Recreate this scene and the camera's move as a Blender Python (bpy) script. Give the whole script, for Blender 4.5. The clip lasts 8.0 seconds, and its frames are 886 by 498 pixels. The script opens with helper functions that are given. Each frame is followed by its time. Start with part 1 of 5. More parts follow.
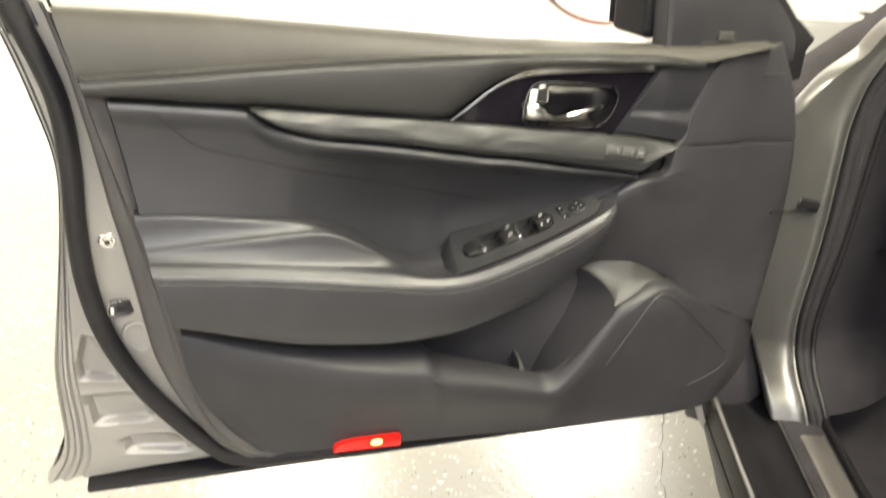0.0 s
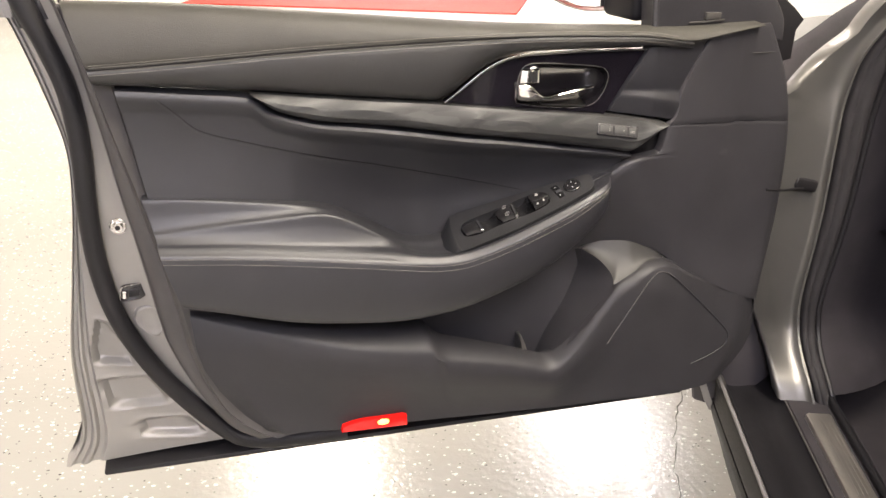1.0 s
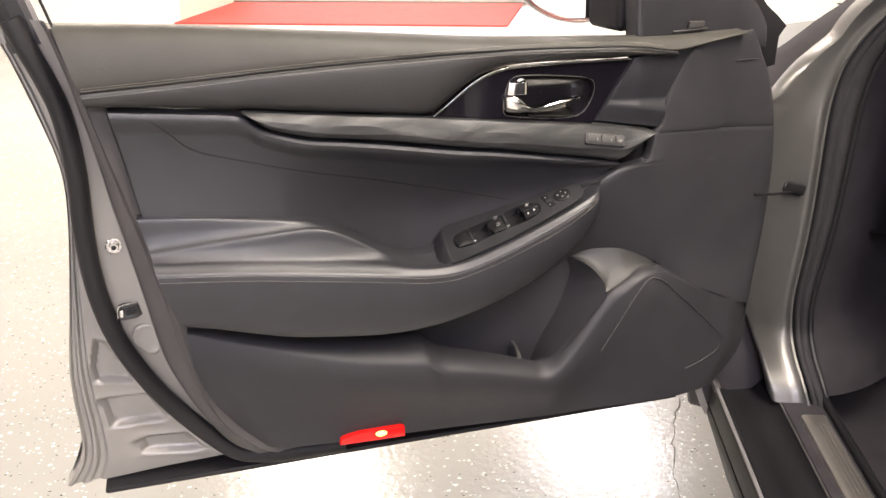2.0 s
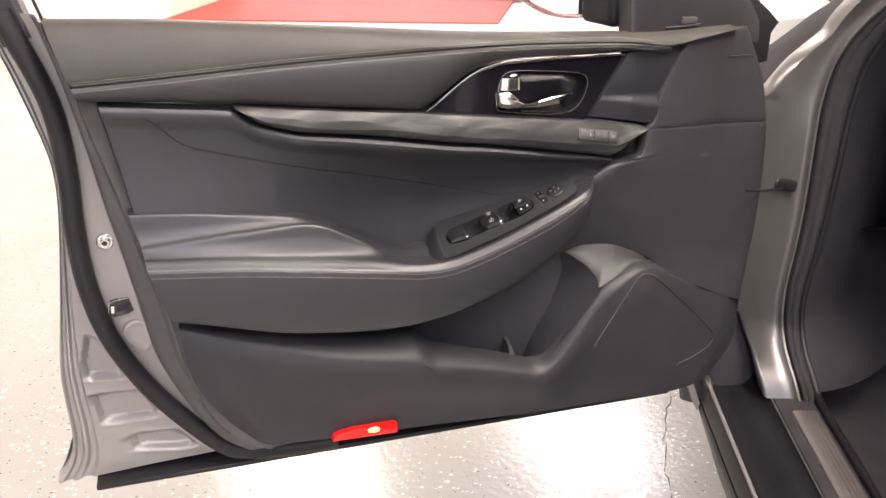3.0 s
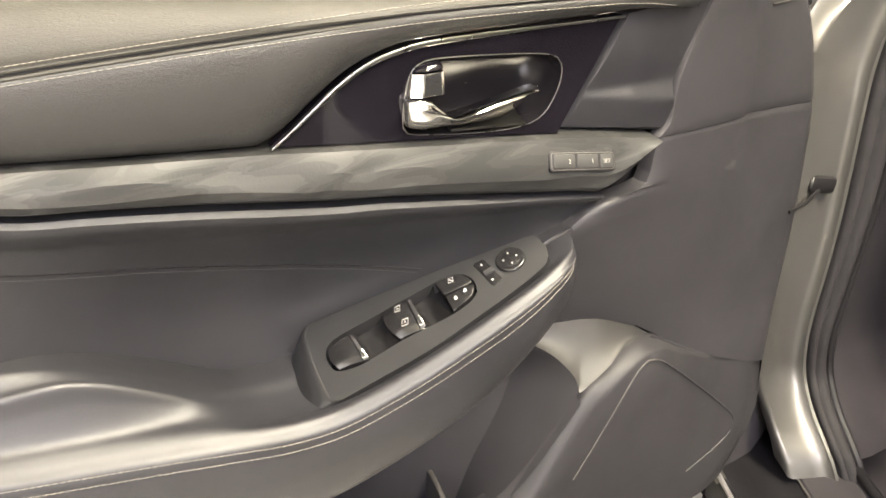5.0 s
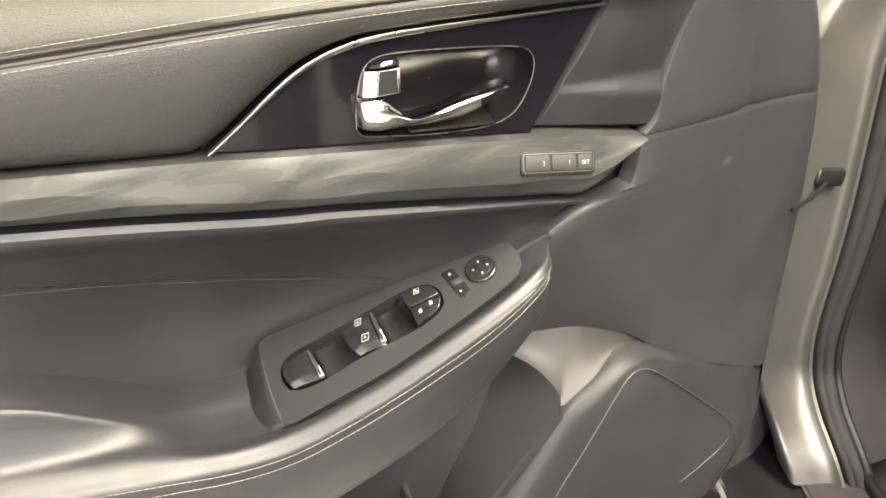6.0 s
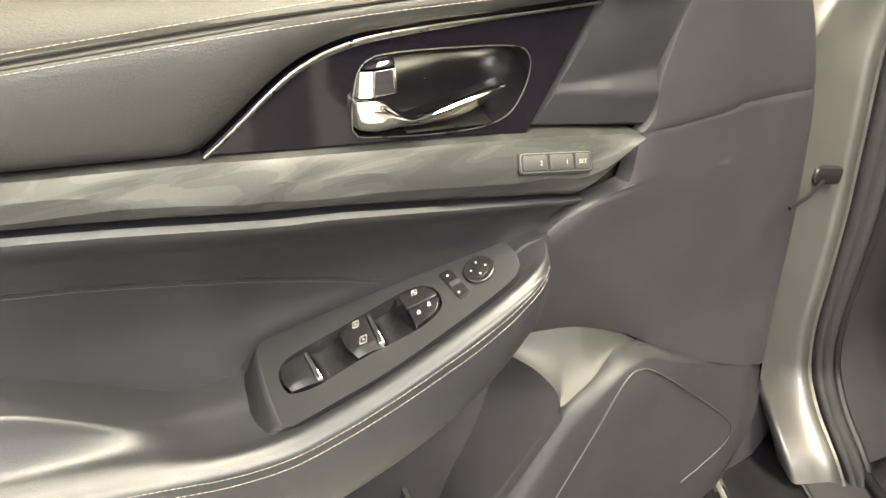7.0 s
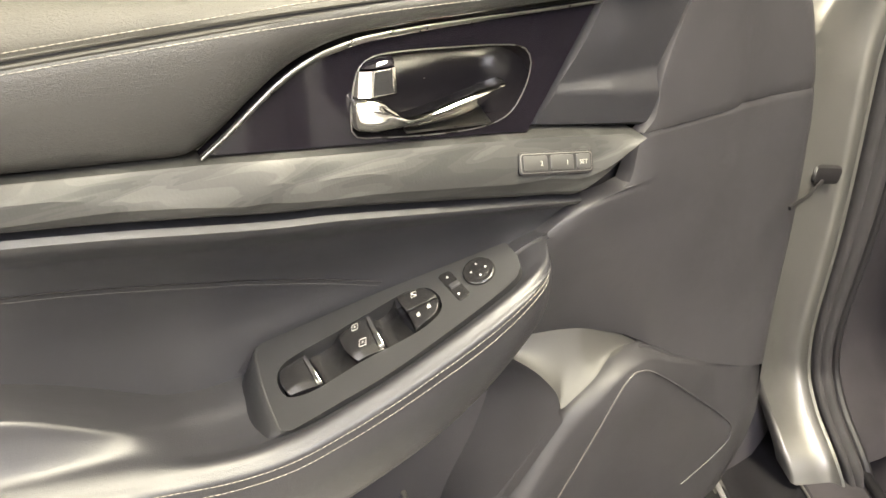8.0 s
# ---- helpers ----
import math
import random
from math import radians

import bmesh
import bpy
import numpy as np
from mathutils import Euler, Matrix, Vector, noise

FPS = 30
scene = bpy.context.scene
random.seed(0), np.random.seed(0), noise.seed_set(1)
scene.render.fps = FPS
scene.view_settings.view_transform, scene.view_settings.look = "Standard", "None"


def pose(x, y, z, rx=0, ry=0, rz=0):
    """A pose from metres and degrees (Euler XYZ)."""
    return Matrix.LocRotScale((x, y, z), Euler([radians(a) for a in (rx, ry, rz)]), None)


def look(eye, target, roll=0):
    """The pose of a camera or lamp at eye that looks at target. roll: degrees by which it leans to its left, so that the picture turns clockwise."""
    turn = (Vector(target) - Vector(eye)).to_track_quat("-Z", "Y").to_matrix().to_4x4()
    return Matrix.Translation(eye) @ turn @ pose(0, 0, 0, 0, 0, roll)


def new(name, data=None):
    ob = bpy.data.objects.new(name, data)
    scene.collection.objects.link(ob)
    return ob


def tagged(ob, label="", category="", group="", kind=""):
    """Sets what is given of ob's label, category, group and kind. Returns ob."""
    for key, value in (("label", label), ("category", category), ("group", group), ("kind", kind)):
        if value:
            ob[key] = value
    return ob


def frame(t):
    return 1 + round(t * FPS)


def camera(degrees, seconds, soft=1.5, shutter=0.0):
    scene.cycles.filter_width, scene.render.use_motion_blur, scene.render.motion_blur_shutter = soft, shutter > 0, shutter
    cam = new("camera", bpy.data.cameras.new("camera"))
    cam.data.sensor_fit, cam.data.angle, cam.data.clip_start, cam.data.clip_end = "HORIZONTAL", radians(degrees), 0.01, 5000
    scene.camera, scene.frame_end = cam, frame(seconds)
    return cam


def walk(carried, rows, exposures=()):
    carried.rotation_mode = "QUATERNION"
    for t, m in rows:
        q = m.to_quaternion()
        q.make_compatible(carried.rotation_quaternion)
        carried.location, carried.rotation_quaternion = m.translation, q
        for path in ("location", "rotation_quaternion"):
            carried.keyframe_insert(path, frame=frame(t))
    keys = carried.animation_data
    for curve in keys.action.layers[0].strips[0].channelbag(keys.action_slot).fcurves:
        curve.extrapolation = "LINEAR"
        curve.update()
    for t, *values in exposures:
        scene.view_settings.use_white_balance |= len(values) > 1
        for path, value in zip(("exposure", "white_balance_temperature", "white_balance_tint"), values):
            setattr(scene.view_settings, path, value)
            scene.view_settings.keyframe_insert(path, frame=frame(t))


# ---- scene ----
cam = camera(50.8, 8.0, shutter=0.5)
PATH = [
    (0, (-0.308, -1.242, 1.405), (0.206, 0.510, 0.590), 2.4),
    (0.2, (-0.316, -1.295, 1.414), (0.207, 0.483, 0.662), 2.3),
    (0.5, (-0.29, -1.331, 1.38), (0.198, 0.446, 0.603), -0.2),
    (1, (-0.282, -1.316, 1.362), (0.18, 0.47, 0.59), 0.3),
    (1.5, (-0.277, -1.334, 1.367), (0.186, 0.463, 0.621), -0.9),
    (3, (-0.282, -1.331, 1.363), (0.207, 0.457, 0.611), -0.8),
    (3.5, (-0.275, -1.222, 1.345), (0.281, 0.532, 0.561), -0.0),
    (4, (-0.128, -0.985, 1.341), (0.308, 0.79, 0.529), -4.1),
    (4.5, (-0.102, -0.796, 1.308), (0.425, 0.909, 0.407), -1.3),
    (5, (-0.096, -0.671, 1.294), (0.624, 0.946, 0.363), -1.2),
    (5.2, (-0.073, -0.649, 1.295), (0.646, 0.953, 0.338), -0.8),
    (6.3, (-0.021, -0.622, 1.288), (0.636, 0.988, 0.3), -2.2),
    (6.5, (-0.022, -0.623, 1.287), (0.643, 0.989, 0.307), -2.2),
    (7, (-0.022, -0.62, 1.287), (0.653, 0.987, 0.307), -2.3),
    (7.5, (-0.025, -0.62, 1.289), (0.658, 0.985, 0.311), -2.2),
    (8, (-0.024, -0.612, 1.284), (0.664, 0.991, 0.305), -2.3),
]
walk(cam, [(t, look(eye, target, roll)) for t, eye, target, roll in PATH],
     [(0.0, 0.75, 6400, 8), (0.5, 0.44, 6350, 16), (1.5, 0.38, 6250, 19), (3.4, 0.45, 6150, 25), (4.0, 0.84, 6400, 24), (4.6, 1.25, 6580, 17), (5.2, 1.32, 6600, 11), (6.5, 1.46, 6600, 9), (8.0, 1.47, 6600, 9)])

# exposure and white balance of the phone camera are keyed with the walk above

# ---- world and light ----
world = bpy.data.worlds.new("world")
scene.world = world
world.use_nodes = True
world.node_tree.nodes["Background"].inputs[0].default_value = (0.85, 0.93, 1.0, 1)
world.node_tree.nodes["Background"].inputs[1].default_value = 0.05


def lamp(name, place, aim, size, watts, colour):
    data = bpy.data.lights.new(name, "AREA")
    data.shape, data.size, data.size_y, data.energy, data.color = "RECTANGLE", size[0], size[1], watts, colour
    ob = new(name, data)
    ob.matrix_world = look(place, aim)
    return ob


KEY, COOL, WHITE = (1.0, 0.92, 0.70), (0.86, 0.87, 1.0), (1.0, 0.97, 0.90)
CEIL = 3.3
# all unseen: first, fifth and sixth follow highlights, the others are added fill
LAMPS = [(0.9, -1.25, 205, KEY), (-0.9, -3.8, 165, COOL), (-3.6, -1.4, 22, COOL), (-3.6, 2.0, 85, KEY), (2.75, 5.3, 125, WHITE), (0.3, 5.15, 225, KEY), (-4.8, 4.6, 130, WHITE)]
for lx, ly, watts, tone in LAMPS:
    lamp("ceiling_lamp_light", (lx, ly, CEIL - 0.12), (lx, ly, 0), (0.6, 2.2), watts, tone)


# ---- materials ----
def nodes_of(name):
    m = bpy.data.materials.new(name)
    m.use_nodes = True
    t = m.node_tree
    return m, t, t.nodes["Principled BSDF"]


def link(t, a, ai, b, bi):
    t.links.new(a.outputs[ai], b.inputs[bi])


def surface(name, colour, rough, metal=0.0, grain=0.0, grain_size=900.0, mottle=0.12, mottle_size=14.0,
            rough_var=0.02, coat=0.0, kind="noise", spec=0.5, aniso=0.0):
    """A base colour with broad mottling, roughness that varies, and a fine relief at real size."""
    m, t, p = nodes_of(name)
    co = t.nodes.new("ShaderNodeTexCoord")
    big = t.nodes.new("ShaderNodeTexNoise")
    big.inputs["Scale"].default_value, big.inputs["Detail"].default_value = mottle_size, 5
    link(t, co, "Object", big, "Vector")
    ramp = t.nodes.new("ShaderNodeMapRange")
    ramp.inputs[1].default_value, ramp.inputs[2].default_value = 0.3, 0.7
    ramp.inputs[3].default_value, ramp.inputs[4].default_value = 1 - mottle, 1 + mottle
    link(t, big, "Fac", ramp, "Value")
    mul = t.nodes.new("ShaderNodeVectorMath")
    mul.operation = "SCALE"
    mul.inputs[0].default_value = colour
    link(t, ramp, "Result", mul, "Scale")
    link(t, mul, "Vector", p, "Base Color")
    mid = t.nodes.new("ShaderNodeTexNoise")
    mid.inputs["Scale"].default_value, mid.inputs["Detail"].default_value = mottle_size * 6, 4
    link(t, co, "Object", mid, "Vector")
    rr = t.nodes.new("ShaderNodeMapRange")
    rr.inputs[1].default_value, rr.inputs[2].default_value = 0.3, 0.7
    rr.inputs[3].default_value, rr.inputs[4].default_value = max(rough - rough_var, 0.02), rough + rough_var
    link(t, mid, "Fac", rr, "Value")
    link(t, rr, "Result", p, "Roughness")
    p.inputs["Metallic"].default_value = metal
    p.inputs["Specular IOR Level"].default_value = spec
    p.inputs["Coat Weight"].default_value = coat
    p.inputs["Coat Roughness"].default_value = 0.06
    p.inputs["Anisotropic"].default_value = aniso
    if grain:
        if kind == "leather":
            tex = t.nodes.new("ShaderNodeTexNoise")
            tex.inputs["Scale"].default_value, tex.inputs["Detail"].default_value, tex.inputs["Distortion"].default_value = grain_size, 4, 1.4
            out = "Fac"
        else:
            tex = t.nodes.new("ShaderNodeTexNoise")
            tex.inputs["Scale"].default_value, tex.inputs["Detail"].default_value = grain_size, 3
            out = "Fac"
        warp = t.nodes.new("ShaderNodeMapping")
        warp.inputs["Scale"].default_value = (0.75, 1.0, 1.7) if kind == "leather" else (1, 1, 1)
        link(t, co, "Object", warp, "Vector")
        link(t, warp, "Vector", tex, "Vector")
        bump = t.nodes.new("ShaderNodeBump")
        bump.inputs["Strength"].default_value, bump.inputs["Distance"].default_value = grain, 0.0012 if kind == "leather" else 0.0006
        link(t, tex, out, bump, "Height")
        link(t, bump, "Normal", p, "Normal")
    return m


PLASTIC = surface("moulded_plastic", (0.0215, 0.0203, 0.0225), 0.50, grain=0.35, grain_size=1400, mottle=0.10, spec=0.44)
SILVERED = surface("satin_grey_plastic", (0.045, 0.042, 0.039), 0.46, grain=0.2, grain_size=1600)
# moulded plastic darkened and dulled for the shade low on the door
LOWERSHADE = surface("shaded_moulded_plastic", (0.0185, 0.0175, 0.0193), 0.54, grain=0.35, grain_size=1400, mottle=0.10, spec=0.34)
# moulded plastic lightened for the light falling on the upward-facing shelf
LITSHELF = surface("lit_shelf_plastic", (0.026, 0.0247, 0.0230), 0.56, grain=0.35, grain_size=1200, spec=0.4)
LEATHER = surface("black_leather", (0.0138, 0.0134, 0.0158), 0.47, spec=0.55, grain=0.26, grain_size=520, kind="leather", mottle=0.12)
# black leather lightened and warmed for the light on the upper insert
INSERT = surface("lit_black_leather", (0.0172, 0.0164, 0.0156), 0.48, spec=0.5, grain=0.45, grain_size=420, kind="leather", mottle=0.14)
PADDING = surface("grey_leather", (0.033, 0.0308, 0.0258), 0.58, spec=0.35, grain=0.45, grain_size=330, kind="leather", mottle=0.10)
DARKTHREAD = surface("grey_thread", (0.05, 0.048, 0.046), 0.7, mottle=0.2, mottle_size=120)
THREAD = surface("pale_thread", (0.19, 0.175, 0.15), 0.7, mottle=0.2, mottle_size=120)
GLOSS = surface("piano_black", (0.006, 0.005, 0.007), 0.07, mottle=0.1, rough_var=0.03, spec=0.40, coat=0.25)
CHROME = surface("chrome", (0.82, 0.80, 0.77), 0.10, metal=1.0, rough_var=0.04, mottle=0.04)
SATIN = surface("satin_chrome", (0.55, 0.53, 0.50), 0.26, metal=1.0, rough_var=0.05, mottle=0.05)
RUBBER = surface("black_rubber", (0.008, 0.0072, 0.008), 0.55, spec=0.3, grain=0.3, grain_size=700)
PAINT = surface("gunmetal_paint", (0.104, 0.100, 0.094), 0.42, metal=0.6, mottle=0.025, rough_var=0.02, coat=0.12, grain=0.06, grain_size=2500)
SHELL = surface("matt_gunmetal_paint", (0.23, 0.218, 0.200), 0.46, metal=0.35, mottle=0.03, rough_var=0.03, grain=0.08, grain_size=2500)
BOLT = surface("dark_zinc", (0.16, 0.15, 0.14), 0.35, metal=0.9)
SEALGREY = surface("grey_seal_cloth", (0.020, 0.0185, 0.0195), 0.8, spec=0.2, grain=0.4, grain_size=900, mottle=0.15, mottle_size=30)
STRIP = surface("satin_grey_strip", (0.16, 0.15, 0.15), 0.4, metal=0.3)
DARKCHROME = surface("dark_satin_chrome", (0.19, 0.185, 0.175), 0.30, metal=1.0, rough_var=0.05)
# plastic lightened for the highlight along the grille's edge
GRILLE_GLINT = surface("highlit_plastic_edge", (0.05, 0.046, 0.045), 0.45)
LINER = surface("grey_liner", (0.028, 0.025, 0.028), 0.6)
GREYPLASTIC = surface("grey_band_plastic", (0.044, 0.040, 0.038), 0.5, grain=0.3, grain_size=1400)
CLADDING = surface("black_sill_plastic", (0.0065, 0.0060, 0.0070), 0.5, grain=0.4, grain_size=1200, spec=0.18)
SCUFF = surface("brushed_steel", (0.42, 0.39, 0.36), 0.34, metal=0.9, mottle=0.08, aniso=0.6)
LINING = surface("dark_cabin_lining", (0.021, 0.0185, 0.0205), 0.8, spec=0.2, grain=0.5, grain_size=500, mottle=0.2)
PLATEBLACK = surface("black_switch_plastic", (0.0098, 0.0096, 0.0106), 0.52, grain=0.3, grain_size=1500)
BUTTON = surface("black_button", (0.010, 0.0095, 0.010), 0.24, grain=0.1, grain_size=2000)
DIMMARK = surface("grey_print", (0.22, 0.21, 0.19), 0.5, mottle=0.03)
MARK = surface("white_print", (0.36, 0.35, 0.33), 0.5, mottle=0.03)
WHITEWALL = surface("white_wall_paint", (0.82, 0.79, 0.72), 0.6, grain=0.2, grain_size=300, mottle=0.05, mottle_size=1.5)
CREAM = surface("cream_wall_paint", (0.74, 0.68, 0.54), 0.6, grain=0.2, grain_size=300, mottle=0.05, mottle_size=1.5)
CEILING = surface("ceiling_paint", (0.78, 0.76, 0.72), 0.8, mottle=0.05, mottle_size=1.2)
REDMAT = surface("red_mat", (0.62, 0.045, 0.03), 0.65, grain=0.6, grain_size=250, mottle=0.12, mottle_size=3)
DARKTRIM = surface("black_door_frame", (0.02, 0.02, 0.02), 0.4)


def glow(name, colour, strength):
    m, t, p = nodes_of(name)
    p.inputs["Base Color"].default_value = (*colour, 1)
    p.inputs["Emission Color"].default_value = (*colour, 1)
    p.inputs["Emission Strength"].default_value = strength
    return m


def decor_material():
    """Dark brushed decor foil with broad overlapping light and dark facets."""
    m, t, p = nodes_of("facetted_decor")
    co = t.nodes.new("ShaderNodeTexCoord")
    mp = t.nodes.new("ShaderNodeMapping")
    mp.inputs["Scale"].default_value = (8.0, 5.0, 42.0)
    link(t, co, "Object", mp, "Vector")
    patch = t.nodes.new("ShaderNodeTexNoise")
    patch.inputs["Scale"].default_value, patch.inputs["Detail"].default_value, patch.inputs["Distortion"].default_value = 1.4, 2.5, 0.7
    link(t, mp, "Vector", patch, "Vector")
    ramp = t.nodes.new("ShaderNodeValToRGB")
    ramp.color_ramp.interpolation = "LINEAR"
    steps = ((0.0, 0.013), (0.42, 0.016), (0.43, 0.021), (0.51, 0.020), (0.52, 0.028), (0.60, 0.026), (0.61, 0.037), (1.0, 0.032))
    ramp.color_ramp.elements[0].color = (0.012, 0.012, 0.0128, 1)
    ramp.color_ramp.elements[1].color = (0.036, 0.0352, 0.0335, 1)
    for at, v in steps[1:-1]:
        ramp.color_ramp.elements.new(at).color = (v, v * 0.985, v * 0.96, 1)
    link(t, patch, "Fac", ramp, "Fac")
    link(t, ramp, "Color", p, "Base Color")
    gloss = t.nodes.new("ShaderNodeMapRange")
    gloss.inputs[1].default_value, gloss.inputs[2].default_value, gloss.inputs[3].default_value, gloss.inputs[4].default_value = 0.35, 0.65, 0.62, 0.46
    link(t, patch, "Fac", gloss, "Value")
    link(t, gloss, "Result", p, "Roughness")
    p.inputs["Specular IOR Level"].default_value = 0.25
    p.inputs["Coat Weight"].default_value, p.inputs["Coat Roughness"].default_value = 0.10, 0.3
    fine = t.nodes.new("ShaderNodeTexNoise")
    fine.inputs["Scale"].default_value, fine.inputs["Detail"].default_value = 500, 3
    link(t, co, "Object", fine, "Vector")
    both = t.nodes.new("ShaderNodeMath")
    both.operation, both.inputs[1].default_value = "MULTIPLY_ADD", 0.15
    link(t, fine, "Fac", both, 0)
    link(t, ramp, "Color", both, 2)
    bump = t.nodes.new("ShaderNodeBump")
    bump.inputs["Strength"].default_value, bump.inputs["Distance"].default_value = 0.25, 0.003
    link(t, both, "Value", bump, "Height")
    link(t, bump, "Normal", p, "Normal")
    return m


DECOR = decor_material()
DECORGREY = surface("grey_button", (0.022, 0.0215, 0.021), 0.5, metal=0.1, mottle=0.04)


def floor_material():
    """Pale grey epoxy with scattered white and dark flakes, uneven gloss and a soft orange-peel relief."""
    m, t, p = nodes_of("flake_epoxy")
    co = t.nodes.new("ShaderNodeTexCoord")
    base = t.nodes.new("ShaderNodeTexNoise")
    base.inputs["Scale"].default_value, base.inputs["Detail"].default_value = 1.3, 6
    link(t, co, "Object", base, "Vector")
    r0 = t.nodes.new("ShaderNodeValToRGB")
    r0.color_ramp.elements[0].position, r0.color_ramp.elements[0].color = 0.3, (0.275, 0.266, 0.242, 1)
    r0.color_ramp.elements[1].position, r0.color_ramp.elements[1].color = 0.7, (0.315, 0.305, 0.278, 1)
    link(t, base, "Fac", r0, "Fac")
    last = r0
    for scale, cut, colour, seed in ((50, 0.15, (0.64, 0.63, 0.58, 1), 0.0), (74, 0.14, (0.58, 0.57, 0.52, 1), 3.3), (70, 0.11, (0.045, 0.042, 0.038, 1), 7.7)):
        mp = t.nodes.new("ShaderNodeMapping")
        mp.inputs["Location"].default_value = (seed, seed * 1.7, 0)
        mp.inputs["Scale"].default_value = (1.0, 1.35, 1.0)
        link(t, co, "Object", mp, "Vector")
        wob = t.nodes.new("ShaderNodeTexNoise")
        wob.inputs["Scale"].default_value = 160
        link(t, mp, "Vector", wob, "Vector")
        add = t.nodes.new("ShaderNodeVectorMath")
        add.operation = "MULTIPLY_ADD"
        add.inputs[1].default_value = (0.006, 0.006, 0.0)
        link(t, wob, "Color", add, 0)
        link(t, mp, "Vector", add, 2)
        v = t.nodes.new("ShaderNodeTexVoronoi")
        v.inputs["Scale"].default_value = scale
        link(t, add, "Vector", v, "Vector")
        pick = t.nodes.new("ShaderNodeSeparateColor")
        link(t, v, "Color", pick, "Color")
        keep = t.nodes.new("ShaderNodeMath")
        keep.operation, keep.inputs[1].default_value = "MULTIPLY", cut * 2.2
        link(t, pick, "Red", keep, 0)
        lt = t.nodes.new("ShaderNodeMath")
        lt.operation = "LESS_THAN"
        link(t, v, "Distance", lt, 0)
        link(t, keep, "Value", lt, 1)
        gate = t.nodes.new("ShaderNodeMath")
        gate.operation, gate.inputs[1].default_value = "GREATER_THAN", 0.62
        link(t, pick, "Green", gate, 0)
        both = t.nodes.new("ShaderNodeMath")
        both.operation = "MULTIPLY"
        link(t, lt, "Value", both, 0)
        link(t, gate, "Value", both, 1)
        mx = t.nodes.new("ShaderNodeMix")
        mx.data_type = "RGBA"
        link(t, both, "Value", mx, 0)
        t.links.new(last.outputs[2] if last.bl_idname == "ShaderNodeMix" else last.outputs["Color"], mx.inputs[6])
        mx.inputs[7].default_value = colour
        last = mx
    t.links.new(last.outputs[2], p.inputs["Base Color"])
    p.inputs["Specular IOR Level"].default_value = 0.4
    rn = t.nodes.new("ShaderNodeTexNoise")
    rn.inputs["Scale"].default_value, rn.inputs["Detail"].default_value = 7, 5
    link(t, co, "Object", rn, "Vector")
    rr = t.nodes.new("ShaderNodeMapRange")
    rr.inputs[3].default_value, rr.inputs[4].default_value = 0.17, 0.24
    link(t, rn, "Fac", rr, "Value")
    link(t, rr, "Result", p, "Roughness")
    peel = t.nodes.new("ShaderNodeTexNoise")
    peel.inputs["Scale"].default_value, peel.inputs["Detail"].default_value = 55, 3
    link(t, co, "Object", peel, "Vector")
    bump = t.nodes.new("ShaderNodeBump")
    bump.inputs["Strength"].default_value, bump.inputs["Distance"].default_value = 0.25, 0.004
    link(t, peel, "Fac", bump, "Height")
    link(t, bump, "Normal", p, "Normal")
    return m


EPOXY = floor_material()


def red_lens_material():
    m, t, p = nodes_of("red_lens")
    p.inputs["Base Color"].default_value = (0.42, 0.006, 0.004, 1)
    p.inputs["Roughness"].default_value = 0.15
    p.inputs["Emission Color"].default_value = (1.0, 0.012, 0.004, 1)
    p.inputs["Emission Strength"].default_value = 0.25
    return m


REDLENS = red_lens_material()
BULB = glow("lit_bulb", (1.0, 0.50, 0.10), 3.2)
# white door at the alcove's back, given a glow for its brightness
DOORGLOW = glow("glowing_white_door", (1.0, 0.98, 0.93), 1.6)
TUBE = glow("ceiling_tube", (1.0, 0.96, 0.88), 9.0)
m, t, p = nodes_of("mirror_glass")
p.inputs["Base Color"].default_value, p.inputs["Metallic"].default_value, p.inputs["Roughness"].default_value = (0.9, 0.9, 0.9, 1), 1.0, 0.02
MIRROR = m


# ---- mesh helpers ----
def finish(name, bm, material, parent=None, label="", smooth=True, angle=40):
    me = bpy.data.meshes.new(name)
    bmesh.ops.recalc_face_normals(bm, faces=bm.faces[:])
    bm.to_mesh(me)
    bm.free()
    me.materials.append(material)
    if smooth:
        for f in me.polygons:
            f.use_smooth = True
        me.set_sharp_from_angle(angle=radians(angle))
    ob = new(name, me)
    if parent is not None:
        ob.parent = parent
    return tagged(ob, label)


def part(name, bm, material, parent, label="", smooth=True, angle=40):
    return finish(name, bm, material, parent, label, smooth, angle)


def empty(name, label, category, place=(0, 0, 0), kind=""):
    ob = new(name)
    ob.location = place
    return tagged(ob, label, category, "", kind)


def spline(pts, n):
    """n points at even steps along a smooth curve through pts (any dimension)."""
    P = np.array(pts, float)
    if len(P) == 2:
        return P[0] + (P[1] - P[0]) * np.linspace(0, 1, n)[:, None]
    E = np.vstack([2 * P[0] - P[1], P, 2 * P[-1] - P[-2]])
    out = []
    for i in range(1, len(E) - 2):
        a, b, c, d = E[i - 1], E[i], E[i + 1], E[i + 2]
        for s in np.linspace(0, 1, 60, endpoint=False):
            out.append(0.5 * (2 * b + (c - a) * s + (2 * a - 5 * b + 4 * c - d) * s * s + (3 * b - a - 3 * c + d) * s ** 3))
    out.append(P[-1])
    out = np.array(out)
    d = np.r_[0, np.cumsum(np.linalg.norm(np.diff(out, axis=0), axis=1))]
    at = np.linspace(0, d[-1], n)
    return np.stack([np.interp(at, d, out[:, k]) for k in range(out.shape[1])], 1)


def by_x(pts, xs):
    """The smooth curve through pts (first coordinate rising) read off at the given first coordinates."""
    c = spline(pts, 1500)
    return np.stack([np.interp(xs, c[:, 0], c[:, k]) for k in range(c.shape[1])], 1)


